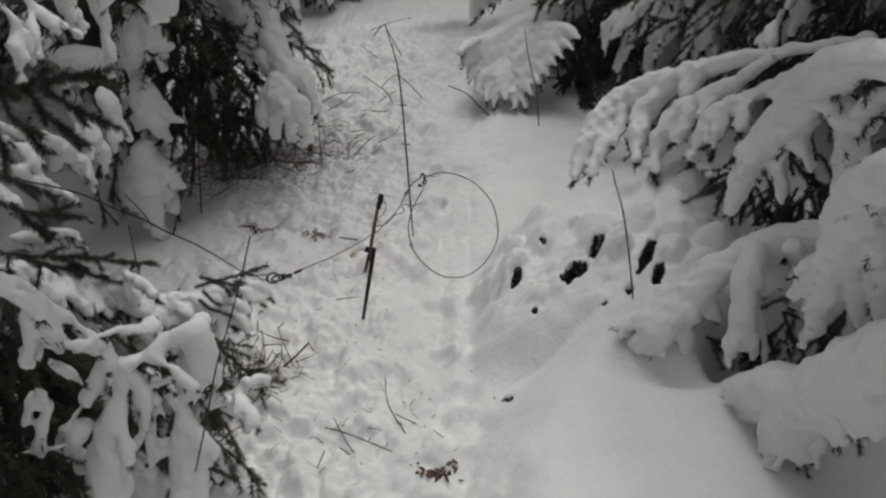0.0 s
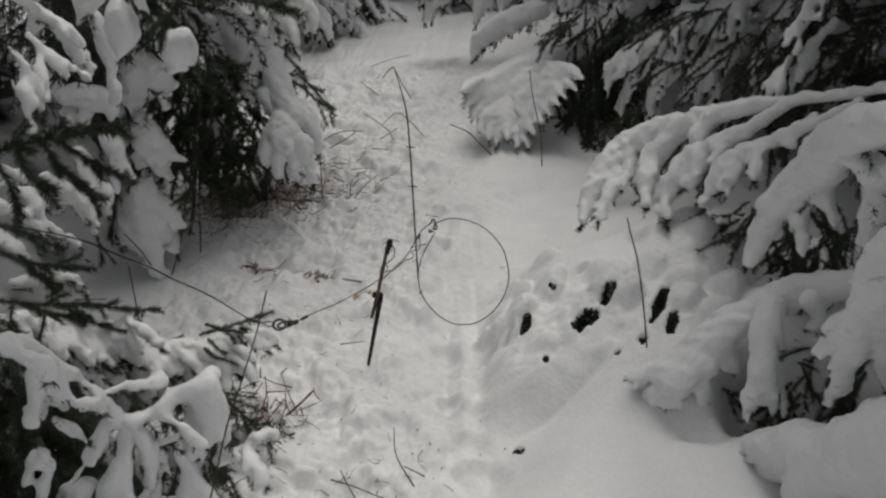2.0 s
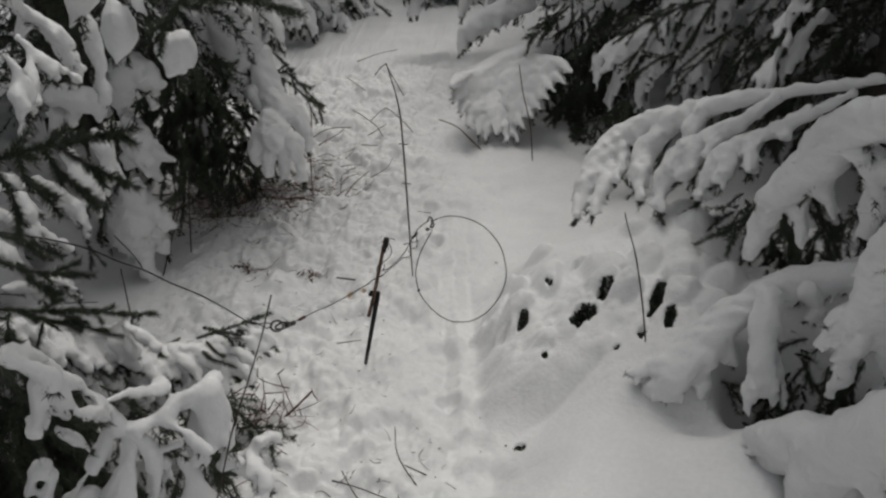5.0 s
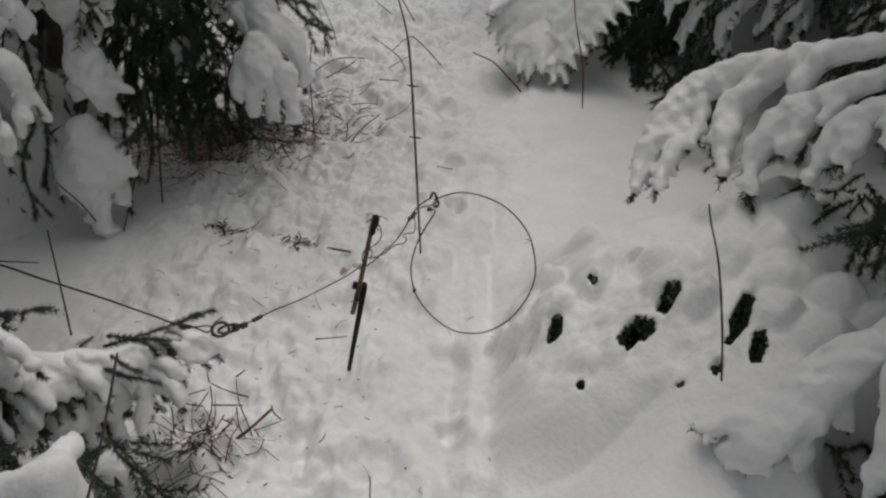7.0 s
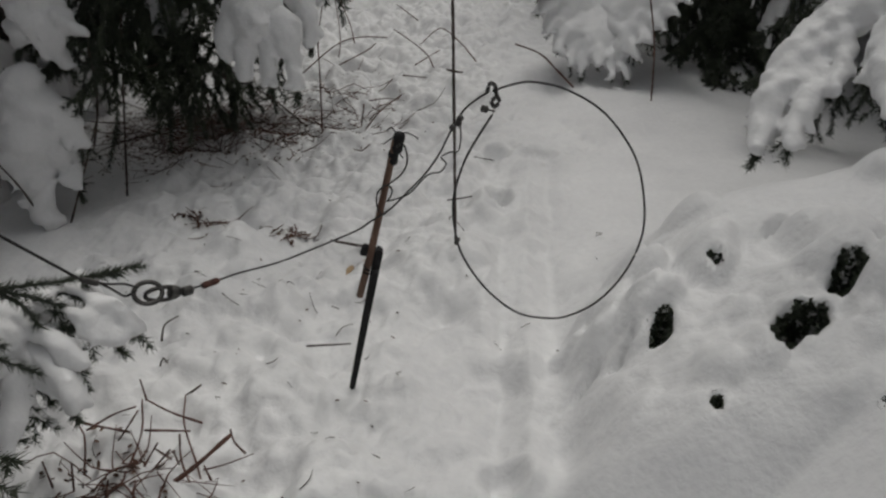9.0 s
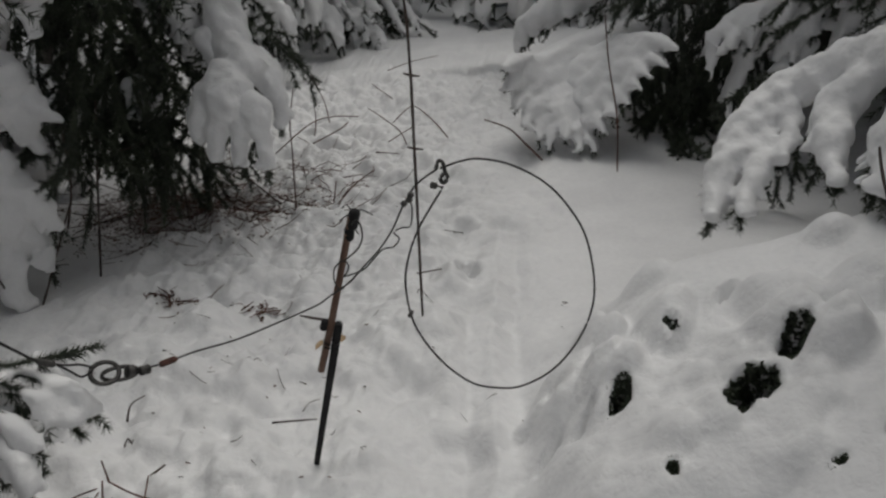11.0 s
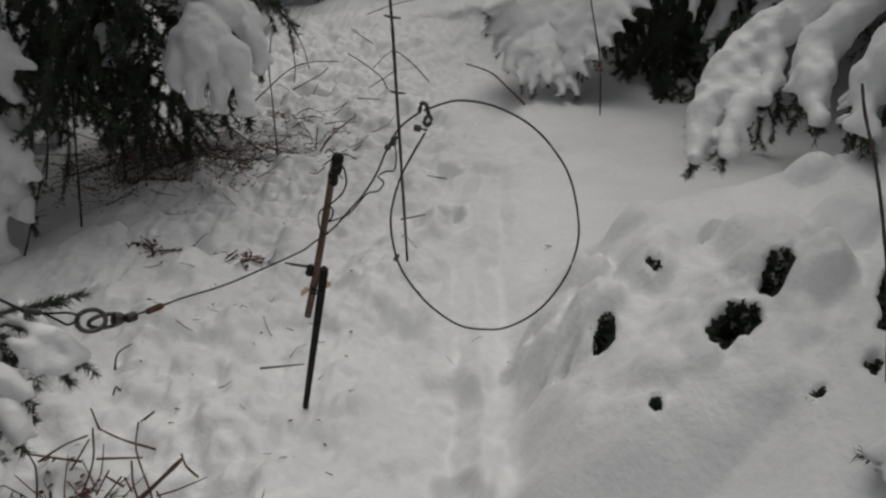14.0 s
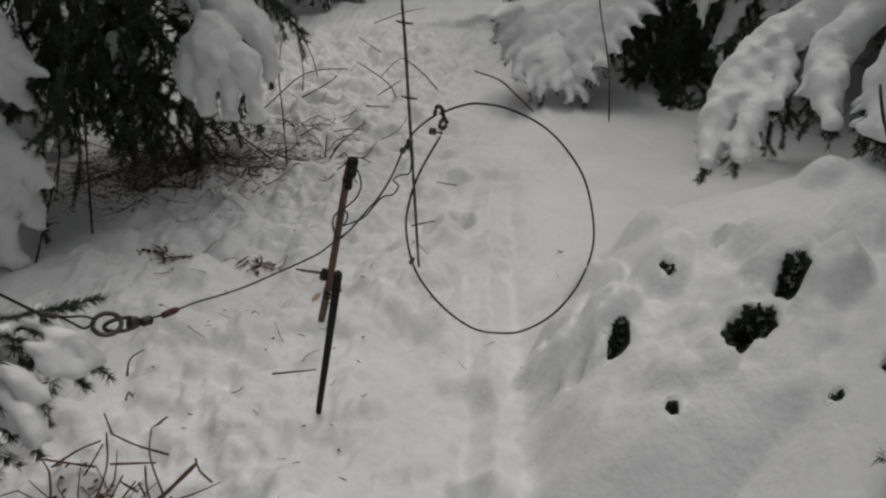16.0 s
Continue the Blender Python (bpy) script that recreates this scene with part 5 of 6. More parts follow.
bare_bough("N", [[(-0.95, 1.70, 0.65), (-0.89, 1.80, 0.56), (-0.80, 1.85, 0.53), (-0.73, 1.90, 0.48)],
    [(-0.84, 1.82, 0.55), (-0.80, 1.84, 0.49), (-0.74, 1.85, 0.46)],
    [(-0.91, 1.80, 0.56), (-0.87, 1.80, 0.54), (-0.81, 1.82, 0.51)]], per_metre=4200, needle=(0.015, 0.0016), hang=(0.025, 0.06))
bare_bough("N", [[(-0.47, 1.60, 1.33), (-0.38, 1.64, 1.29), (-0.30, 1.66, 1.28), (-0.23, 1.70, 1.25)],
    [(-0.38, 1.64, 1.29), (-0.41, 1.63, 1.25), (-0.42, 1.62, 1.22)]], per_metre=4200, needle=(0.015, 0.0016), hang=(0.025, 0.06))
bare_bough("N", [[(-0.43, 1.66, 1.30), (-0.39, 1.68, 1.32), (-0.35, 1.70, 1.34)],
    [(-0.41, 1.66, 1.30), (-0.35, 1.70, 1.29), (-0.28, 1.74, 1.28)]], per_metre=4200, needle=(0.015, 0.0016), hang=(0.025, 0.06))
bare_bough("N", [[(-0.609, 1.960, 0.368), (-0.556, 2.000, 0.365), (-0.535, 2.050, 0.341), (-0.508, 2.090, 0.330), (-0.480, 2.120, 0.323)],
    [(-0.579, 1.940, 0.419), (-0.561, 1.980, 0.377), (-0.541, 2.020, 0.337), (-0.527, 2.050, 0.303), (-0.510, 2.080, 0.272)],
    [(-0.568, 1.980, 0.375), (-0.552, 2.000, 0.346), (-0.541, 2.010, 0.305), (-0.533, 2.020, 0.255)],
    [(-0.573, 1.900, 0.380), (-0.574, 1.940, 0.321), (-0.554, 1.960, 0.293), (-0.538, 1.980, 0.264)],
    [(-0.569, 1.920, 0.393), (-0.560, 1.940, 0.345), (-0.552, 1.950, 0.327)]], per_metre=3600, fringe=0.0, needle=(0.013, 0.0014))
bare_bough("L", [[(-1.03, 3.20, 0.80), (-0.99, 3.10, 0.59), (-1.01, 3.05, 0.44), (-1.00, 3.05, 0.31)],
    [(-0.99, 3.10, 0.59), (-1.08, 3.05, 0.48), (-1.09, 3.00, 0.44)],
    [(-1.02, 3.10, 0.51), (-0.96, 3.15, 0.42), (-0.93, 3.20, 0.31)]], per_metre=2200)
bare_bough("L", [[(-1.05, 3.20, 0.46), (-1.01, 3.15, 0.28), (-1.03, 3.10, 0.14)],
    [(-1.05, 3.20, 0.38), (-1.11, 3.10, 0.21), (-1.14, 3.05, 0.06)],
    [(-1.03, 3.20, 0.33), (-0.97, 3.20, 0.17), (-0.95, 3.25, -0.01)],
    [(-1.04, 3.10, 0.33), (-1.06, 3.10, 0.09), (-1.08, 3.05, -0.04)]], per_metre=2200, hang=(0.02, 0.05))
bare_bough("L", [[(-1.22, 2.85, 0.33), (-1.24, 2.85, 0.20), (-1.29, 2.85, 0.05)],
    [(-1.22, 2.80, 0.29), (-1.30, 2.80, 0.15), (-1.31, 2.80, -0.02)],
    [(-1.11, 2.80, 0.56), (-1.14, 2.80, 0.48), (-1.18, 2.80, 0.40)]], per_metre=2200)
bare_bough("L", [[(-0.93, 3.10, 0.61), (-0.91, 3.05, 0.49), (-0.92, 3.00, 0.41)],
    [(-0.90, 3.10, 0.53), (-0.87, 3.10, 0.45), (-0.88, 3.10, 0.37)],
    [(-0.97, 3.10, 0.48), (-0.97, 3.00, 0.39), (-0.98, 2.95, 0.30)],
    [(-0.95, 3.10, 0.43), (-0.95, 3.10, 0.31), (-0.95, 3.05, 0.23)]], per_metre=2200)
bare_bough("L", [[(-0.96, 3.20, 0.34), (-0.93, 3.20, 0.22), (-0.87, 3.20, 0.12)],
    [(-0.98, 3.10, 0.34), (-1.03, 3.10, 0.21), (-1.02, 3.00, 0.13)],
    [(-0.92, 3.30, 0.38), (-0.86, 3.30, 0.25), (-0.85, 3.30, 0.14)],
    [(-0.94, 2.90, 0.36), (-0.97, 2.90, 0.26), (-1.03, 2.90, 0.19)]], per_metre=2200)
# dark needles packed under D, in place of the hollow's deep shade
spray("D", (0.55, 4.50, 0.26), (0.23, 0.15, 0.20), 42, 0.20, (60, 150))
spray("D", (0.68, 4.20, 0.37), (0.29, 0.12, 0.17), 27, 0.17, (60, 160))
spray("D", (0.56, 4.75, 0.03), (0.17, 0.10, 0.15), 24, 0.15, (40, 150))
spray("D", (0.55, 4.40, 0.10), (0.21, 0.15, 0.16), 66, 0.13, (40, 150))
spray("D", (0.56, 4.60, -0.03), (0.18, 0.12, 0.18), 42, 0.14, (20, 160))
spray("L", (-1.04, 3.50, 0.38), (0.31, 0.18, 0.25), 60, 0.16, (20, 160))
spray("L", (-1.08, 3.35, 0.29), (0.23, 0.15, 0.16), 36, 0.12, (20, 160))
spray("L", (-0.98, 3.36, 0.34), (0.15, 0.12, 0.25), 66, 0.09, (-20, 200))
spray("L", (-1.11, 3.55, 0.37), (0.19, 0.15, 0.39), 36, 0.18, (20, 160))
spray("L", (-1.18, 3.12, 0.56), (0.19, 0.10, 0.32), 36, 0.13, (20, 160))
spray("R", (1.09, 3.55, 0.64), (0.49, 0.15, 0.18), 20, 0.19, (60, 170))
spray("R", (0.96, 3.45, 0.28), (0.36, 0.06, 0.09), 27, 0.14, (60, 150))
spray("R", (1.27, 3.30, 0.62), (0.32, 0.12, 0.20), 28, 0.20, (70, 150))
spray("R", (0.93, 2.16, 0.18), (0.07, 0.05, 0.13), 60, 0.07, (0, 180))
spray("R", (0.84, 2.10, 0.11), (0.10, 0.04, 0.07), 36, 0.07, (0, 180))
spray("R", (0.72, 2.12, 0.20), (0.04, 0.03, 0.05), 9, 0.05, (20, 160))
# needles behind N's low fingers cover lit ground, for the shaded interior
spray("N", (-0.89, 1.62, 0.30), (0.15, 0.10, 0.22), 72, 0.13, (20, 160))
spray("N", (-0.72, 1.72, 0.18), (0.25, 0.08, 0.23), 60, 0.12, (20, 160))
spray("N", (-0.92, 2.00, 0.23), (0.27, 0.06, 0.09), 36, 0.12, (20, 160))
spray("R", (0.94, 1.95, 0.33), (0.14, 0.10, 0.07), 21, 0.09, (40, 140))
spray("R", (0.62, 2.05, 0.20), (0.06, 0.04, 0.03), 14, 0.05, (0, 180))
# low sprays hide the lit ground before D where only shade lies
spray("D", (0.62, 4.18, 0.08), (0.2, 0.1, 0.1), 50, 0.13, (20, 160))
spray("D", (0.62, 4.02, 0.0), (0.17, 0.06, 0.05), 30, 0.1, (20, 160))
spray("N", (-0.78, 1.34, 0.36), (0.1, 0.07, 0.2), 44, 0.09, (20, 160))
spray("R", (0.92, 2.36, 0.52), (0.14, 0.12, 0.12), 40, 0.10, (20, 160))
spray("R", (0.82, 2.64, 0.36), (0.10, 0.08, 0.07), 24, 0.09, (20, 160))
# more dark needles behind N's fingers, again standing in for shade
spray("N", (-0.86, 1.58, 0.45), (0.13, 0.08, 0.25), 60, 0.12, (20, 160))
spray("F", (-1.25, 6.10, -0.02), (0.38, 0.20, 0.27), 27, 0.24, (20, 160))
spray("F", (-0.62, 7.90, -0.18), (0.49, 0.30, 0.22), 24, 0.28, (20, 160))

# ---- stems, twigs, litter ----
def stalk(name, label, points, r):
    SEED[0] += 1
    rng = np.random.default_rng(SEED[0])
    p = np.array(points)
    base = p[np.argmin(p[:, 2])]
    t = thing(name, tuple(base), label, "twig" if name == "fallen_twig" else "stem", "dead stems in the snow")
    fall = np.linspace(0.75, 1.1, len(p)) if p[-1, 2] < p[0, 2] else np.linspace(1.1, 0.75, len(p))
    mat = STEM if "dark" in label else RED_STEM
    bar("stem", p + rng.normal(size=p.shape) * 0.002, r * fall, mat, t, sides=6, step=0.012, bumps=0.18, rng=rng)
    return t

stalk("dead_stalk", "thin dark dead stem standing in the snow", [(-0.28, 1.54, 0.83), (-0.30, 1.52, 0.75), (-0.33, 1.50, 0.66), (-0.36, 1.48, 0.56), (-0.39, 1.46, 0.46), (-0.42, 1.45, 0.36), (-0.46, 1.44, 0.23)], 0.0017)
stalk("dead_stalk", "thin dark dead stem standing in the snow", [(0.42, 2.23, 0.60), (0.43, 2.23, 0.57), (0.46, 2.20, 0.49), (0.48, 2.16, 0.38), (0.51, 2.13, 0.24)], 0.0022)
stalk("dead_stalk", "thin reddish-brown dead stem standing in the snow", [(0.20, 3.55, 0.48), (0.22, 3.58, 0.35), (0.26, 3.62, 0.18), (0.28, 3.65, 0.01)], 0.0025)
stalk("dead_stalk", "thin reddish-brown dead stem standing in the snow", [(-0.14, 3.95, 0.05), (-0.06, 3.90, 0.04), (0.00, 3.86, 0.01), (0.06, 3.82, -0.03)], 0.0030)
stalk("dead_stalk", "thin reddish-brown dead stem standing in the snow", [(-0.61, 3.40, 0.29), (-0.63, 3.40, 0.19), (-0.64, 3.42, 0.09), (-0.65, 3.44, -0.09)], 0.0020)
stalk("dead_stalk", "thin reddish-brown dead stem standing in the snow", [(-0.75, 3.60, 0.02), (-0.65, 3.62, 0.11), (-0.58, 3.65, 0.13), (-0.50, 3.65, 0.14)], 0.0020)
stalk("dead_stalk", "thin reddish-brown dead stem standing in the snow", [(-0.66, 3.70, 0.02), (-0.58, 3.72, 0.07), (-0.55, 3.72, 0.09)], 0.0020)
stalk("dead_stalk", "thin reddish-brown dead stem standing in the snow", [(-0.48, 4.00, -0.07), (-0.40, 4.02, -0.01)], 0.0020)
stalk("dead_stalk", "thin reddish-brown dead stem standing in the snow", [(-0.57, 4.10, 0.02), (-0.52, 4.08, 0.00), (-0.45, 4.05, -0.04), (-0.41, 4.00, -0.07)], 0.0020)
stalk("dead_stalk", "thin reddish-brown dead stem standing in the snow", [(-0.47, 4.05, -0.01), (-0.43, 4.05, 0.04), (-0.39, 4.05, 0.05), (-0.32, 4.00, 0.02), (-0.27, 3.98, -0.03)], 0.0020)
stalk("dead_stalk", "thin reddish-brown dead stem standing in the snow", [(-0.69, 4.70, -0.06), (-0.58, 4.60, -0.09)], 0.0020)
stalk("dead_stalk", "thin reddish-brown dead stem standing in the snow", [(-0.84, 4.30, 0.07), (-0.80, 4.20, -0.05), (-0.79, 4.15, -0.12)], 0.0020)
stalk("dead_stalk", "thin reddish-brown dead stem standing in the snow", [(-0.84, 4.30, 0.08), (-0.76, 4.20, -0.00), (-0.73, 4.15, -0.06)], 0.0020)
stalk("dead_stalk", "thin reddish-brown dead stem standing in the snow", [(-0.48, 3.30, 0.00), (-0.44, 3.32, 0.05), (-0.39, 3.35, 0.09)], 0.0020)
stalk("dead_stalk", "thin reddish-brown dead stem standing in the snow", [(-0.51, 3.40, 0.03), (-0.51, 3.38, -0.03)], 0.0020)
stalk("dead_stalk", "thin reddish-brown dead stem standing in the snow", [(-0.45, 5.00, 0.00), (-0.56, 5.00, -0.03), (-0.68, 5.00, -0.08)], 0.0020)
stalk("dead_stalk", "thin reddish-brown dead stem standing in the snow", [(-0.50, 3.90, -0.07), (-0.42, 3.90, -0.07)], 0.0020)
stalk("dead_stalk", "thin dark dead stem standing in the snow", [(-0.93, 3.20, -0.26), (-0.88, 3.20, -0.20), (-0.84, 3.25, -0.19), (-0.72, 3.30, -0.13)], 0.0026)
stalk("dead_stalk", "thin dark dead stem standing in the snow", [(-0.88, 3.30, -0.12), (-0.84, 3.28, -0.17), (-0.80, 3.25, -0.22)], 0.0026)
stalk("dead_stalk", "thin dark dead stem standing in the snow", [(-1.10, 2.85, -0.15), (-1.06, 2.90, -0.01), (-1.02, 2.95, 0.13)], 0.0026)
stalk("dead_stalk", "thin dark dead stem standing in the snow", [(-1.12, 2.83, -0.14), (-1.15, 2.80, 0.01), (-1.18, 2.75, 0.13)], 0.0026)
stalk("dead_stalk", "thin dark dead stem standing in the snow", [(-1.02, 2.45, 0.21), (-1.00, 2.40, 0.07), (-0.98, 2.35, -0.04)], 0.0026)
stalk("dead_stalk", "thin dark dead stem standing in the snow", [(-1.01, 3.10, 0.32), (-1.03, 3.08, 0.10), (-1.05, 3.05, -0.14)], 0.0026)
stalk("dead_stalk", "thin dark dead stem standing in the snow", [(-0.95, 3.50, 0.03), (-0.83, 3.50, -0.01), (-0.70, 3.50, -0.11)], 0.0026)
stalk("dead_stalk", "thin dark dead stem standing in the snow", [(-0.96, 3.50, 0.11), (-0.91, 3.45, -0.08), (-0.89, 3.40, -0.19)], 0.0026)
stalk("dead_stalk", "thin dark dead stem standing in the snow", [(-1.05, 3.50, 0.17), (-0.99, 3.45, -0.02), (-0.96, 3.40, -0.12)], 0.0026)
stalk("dead_stalk", "thin dark dead stem standing in the snow", [(-1.03, 3.20, 0.16), (-1.00, 3.30, 0.14), (-0.97, 3.40, 0.10)], 0.0026)
stalk("dead_stalk", "thin dark dead stem standing in the snow", [(-0.73, 3.35, -0.08), (-0.69, 3.30, -0.12), (-0.66, 3.28, -0.18)], 0.0026)
stalk("dead_stalk", "thin dark dead stem standing in the snow", [(-1.04, 3.00, 0.32), (-1.05, 3.00, 0.15), (-1.08, 3.00, 0.02)], 0.0026)
stalk("broken_stem", "reddish-brown broken stem sticking out of the snow", [(-0.55, 2.19, 0.07), (-0.57, 2.22, 0.00)], 0.0017)
stalk("broken_stem", "reddish-brown broken stem sticking out of the snow", [(-0.56, 2.21, 0.01), (-0.52, 2.20, -0.00), (-0.47, 2.20, -0.01)], 0.0017)
stalk("broken_stem", "reddish-brown broken stem sticking out of the snow", [(-0.63, 2.13, 0.02), (-0.55, 2.14, 0.01)], 0.0017)
stalk("broken_stem", "reddish-brown broken stem sticking out of the snow", [(-0.63, 2.15, -0.01), (-0.59, 2.16, 0.02), (-0.55, 2.16, 0.04)], 0.0017)
stalk("broken_stem", "reddish-brown broken stem sticking out of the snow", [(-0.53, 2.15, 0.07), (-0.52, 2.11, 0.03), (-0.54, 2.05, -0.03)], 0.0017)
stalk("broken_stem", "reddish-brown broken stem sticking out of the snow", [(-0.59, 2.12, -0.03), (-0.56, 2.13, 0.01), (-0.54, 2.15, 0.05)], 0.0017)
stalk("broken_stem", "reddish-brown broken stem sticking out of the snow", [(-0.48, 2.09, 0.05), (-0.50, 2.08, 0.01), (-0.52, 2.06, -0.03)], 0.0017)
stalk("broken_stem", "reddish-brown broken stem sticking out of the snow", [(-0.46, 2.08, 0.05), (-0.49, 2.07, 0.01), (-0.52, 2.06, -0.03)], 0.0017)
stalk("broken_stem", "reddish-brown broken stem sticking out of the snow", [(-0.51, 2.23, 0.01), (-0.47, 2.15, 0.03), (-0.44, 2.11, -0.01), (-0.42, 2.08, -0.03)], 0.0017)
stalk("broken_stem", "reddish-brown broken stem sticking out of the snow", [(-0.53, 2.14, 0.02), (-0.46, 2.14, 0.03)], 0.0017)
stalk("broken_stem", "reddish-brown broken stem sticking out of the snow", [(-0.49, 2.06, -0.03), (-0.43, 2.08, 0.02), (-0.38, 2.11, 0.07)], 0.0036)
stalk("broken_stem", "reddish-brown broken stem sticking out of the snow", [(-0.38, 2.11, 0.07), (-0.38, 2.11, 0.05), (-0.37, 2.12, 0.02)], 0.0017)
stalk("broken_stem", "reddish-brown broken stem sticking out of the snow", [(-0.47, 2.13, 0.03), (-0.46, 2.11, 0.00), (-0.43, 2.07, -0.03)], 0.0017)
stalk("broken_stem", "reddish-brown broken stem sticking out of the snow", [(-0.42, 2.09, 0.02), (-0.41, 2.10, -0.03)], 0.0017)
stalk("broken_stem", "reddish-brown broken stem sticking out of the snow", [(-0.60, 2.01, 0.07), (-0.62, 2.04, -0.03)], 0.0017)
stalk("broken_stem", "reddish-brown broken stem sticking out of the snow", [(-0.57, 2.03, 0.06), (-0.59, 2.04, -0.03)], 0.0017)
stalk("broken_stem", "reddish-brown broken stem sticking out of the snow", [(-0.53, 2.03, 0.03), (-0.55, 2.05, -0.03)], 0.0017)
stalk("broken_stem", "reddish-brown broken stem sticking out of the snow", [(-0.48, 2.08, 0.05), (-0.47, 2.10, 0.01)], 0.0017)
stalk("broken_stem", "reddish-brown broken stem sticking out of the snow", [(-0.46, 2.09, 0.04), (-0.47, 2.11, -0.01)], 0.0017)
stalk("fallen_twig", "short dark twig lying on the snow", [(-0.42, 2.77, -0.03), (-0.36, 2.77, -0.03)], 0.0018)
stalk("fallen_twig", "short dark twig lying on the snow", [(-0.36, 2.38, 0.01), (-0.29, 2.40, 0.01)], 0.0018)
stalk("fallen_twig", "short dark twig lying on the snow", [(-0.19, 3.25, -0.03), (-0.13, 3.24, -0.03)], 0.0018)
stalk("fallen_twig", "short dark twig lying on the snow", [(-0.22, 3.01, -0.03), (-0.16, 3.04, -0.03)], 0.0018)
stalk("fallen_twig", "short dark twig lying on the snow", [(-0.28, 1.85, 0.01), (-0.21, 1.82, 0.02), (-0.09, 1.78, 0.01)], 0.0018)
stalk("fallen_twig", "short dark twig lying on the snow", [(-0.26, 1.86, 0.03), (-0.22, 1.81, 0.02), (-0.16, 1.73, 0.01)], 0.0018)
stalk("fallen_twig", "short dark twig lying on the snow", [(-0.13, 1.92, 0.13), (-0.12, 1.89, 0.07), (-0.06, 1.83, 0.01)], 0.0018)
stalk("fallen_twig", "short dark twig lying on the snow", [(-0.10, 1.88, 0.04), (-0.05, 1.88, 0.01)], 0.0018)
stalk("fallen_twig", "short dark twig lying on the snow", [(-0.63, 2.39, -0.03), (-0.63, 2.41, -0.01), (-0.61, 2.43, 0.00)], 0.0018)
stalk("fallen_twig", "short dark twig lying on the snow", [(-0.57, 2.31, -0.02), (-0.55, 2.32, -0.02)], 0.0018)
stalk("fallen_twig", "short dark twig lying on the snow", [(-0.60, 2.32, -0.02), (-0.59, 2.32, 0.00), (-0.57, 2.31, -0.02)], 0.0018)
stalk("fallen_twig", "short dark twig lying on the snow", [(-0.52, 2.26, -0.02), (-0.50, 2.27, -0.00)], 0.0018)
stalk("fallen_twig", "short dark twig lying on the snow", [(-0.43, 2.78, -0.03), (-0.36, 2.77, -0.03)], 0.0018)
stalk("fallen_twig", "short dark twig lying on the snow", [(-1.35, 2.64, -0.08), (-1.24, 2.65, -0.08)], 0.0018)
stalk("fallen_twig", "short dark twig lying on the snow", [(0.88, 1.61, 0.22), (0.92, 1.58, 0.20)], 0.0018)
stalk("fallen_twig", "short dark twig lying on the snow", [(-0.23, 1.79, 0.01), (-0.17, 1.74, 0.01)], 0.0018)
stalk("fallen_twig", "short dark twig lying on the snow", [(-0.27, 1.69, 0.04), (-0.27, 1.77, 0.01)], 0.0018)
stalk("dead_stalk", "thin reddish-brown dead stem standing in the snow", [(-1.25, 6.20, -0.21), (-1.17, 6.00, -0.39)], 0.0030)
stalk("dead_stalk", "thin reddish-brown dead stem standing in the snow", [(-1.14, 6.30, -0.28), (-1.16, 6.20, -0.41)], 0.0030)
stalk("dead_stalk", "thin reddish-brown dead stem standing in the snow", [(-0.87, 6.60, -0.21), (-0.91, 6.40, -0.40)], 0.0030)
stalk("dead_stalk", "thin reddish-brown dead stem standing in the snow", [(-0.80, 6.50, -0.30), (-0.70, 6.60, -0.21)], 0.0030)
stalk("dead_stalk", "thin reddish-brown dead stem standing in the snow", [(-0.82, 5.60, -0.24), (-0.89, 5.80, -0.17)], 0.0030)

# ---- lines of the snare's cables ----
LOOP = [(-0.064, 2.267, 0.530), (-0.040, 2.277, 0.537), (-0.017, 2.287, 0.538), (0.022, 2.298, 0.528), (0.066, 2.307, 0.503), (0.100, 2.310, 0.468), (0.125, 2.307, 0.427), (0.140, 2.295, 0.368), (0.137, 2.281, 0.327), (0.119, 2.263, 0.288), (0.090, 2.243, 0.259), (0.054, 2.225, 0.245), (0.026, 2.215, 0.246), (-0.009, 2.205, 0.257), (-0.046, 2.200, 0.287), (-0.075, 2.200, 0.324), (-0.091, 2.204, 0.356), (-0.099, 2.213, 0.398), (-0.096, 2.224, 0.429), (-0.087, 2.236, 0.458), (-0.074, 2.248, 0.483), (-0.062, 2.259, 0.503), (-0.060, 2.261, 0.509)]
TETHER = [(-0.070, 2.287, 0.521), (-0.084, 2.285, 0.511), (-0.099, 2.280, 0.497), (-0.113, 2.275, 0.471), (-0.128, 2.280, 0.435), (-0.147, 2.285, 0.402), (-0.169, 2.290, 0.373), (-0.191, 2.292, 0.345), (-0.204, 2.290, 0.334), (-0.230, 2.310, 0.305), (-0.244, 2.300, 0.297), (-0.289, 2.255, 0.291), (-0.332, 2.215, 0.286), (-0.371, 2.175, 0.290), (-0.396, 2.146, 0.291), (-0.413, 2.120, 0.297)]
EYELET = [(-0.457, 2.080, 0.317), (-0.470, 2.075, 0.310), (-0.479, 2.070, 0.320), (-0.489, 2.060, 0.336), (-0.505, 2.050, 0.346)]
WHAMMY = [(-0.108, 2.275, 0.477), (-0.104, 2.275, 0.491), (-0.102, 2.275, 0.479), (-0.100, 2.272, 0.461), (-0.103, 2.270, 0.446), (-0.113, 2.270, 0.444), (-0.124, 2.270, 0.436), (-0.117, 2.270, 0.428), (-0.125, 2.272, 0.414), (-0.141, 2.275, 0.407), (-0.166, 2.285, 0.373), (-0.181, 2.288, 0.362), (-0.199, 2.290, 0.353)]
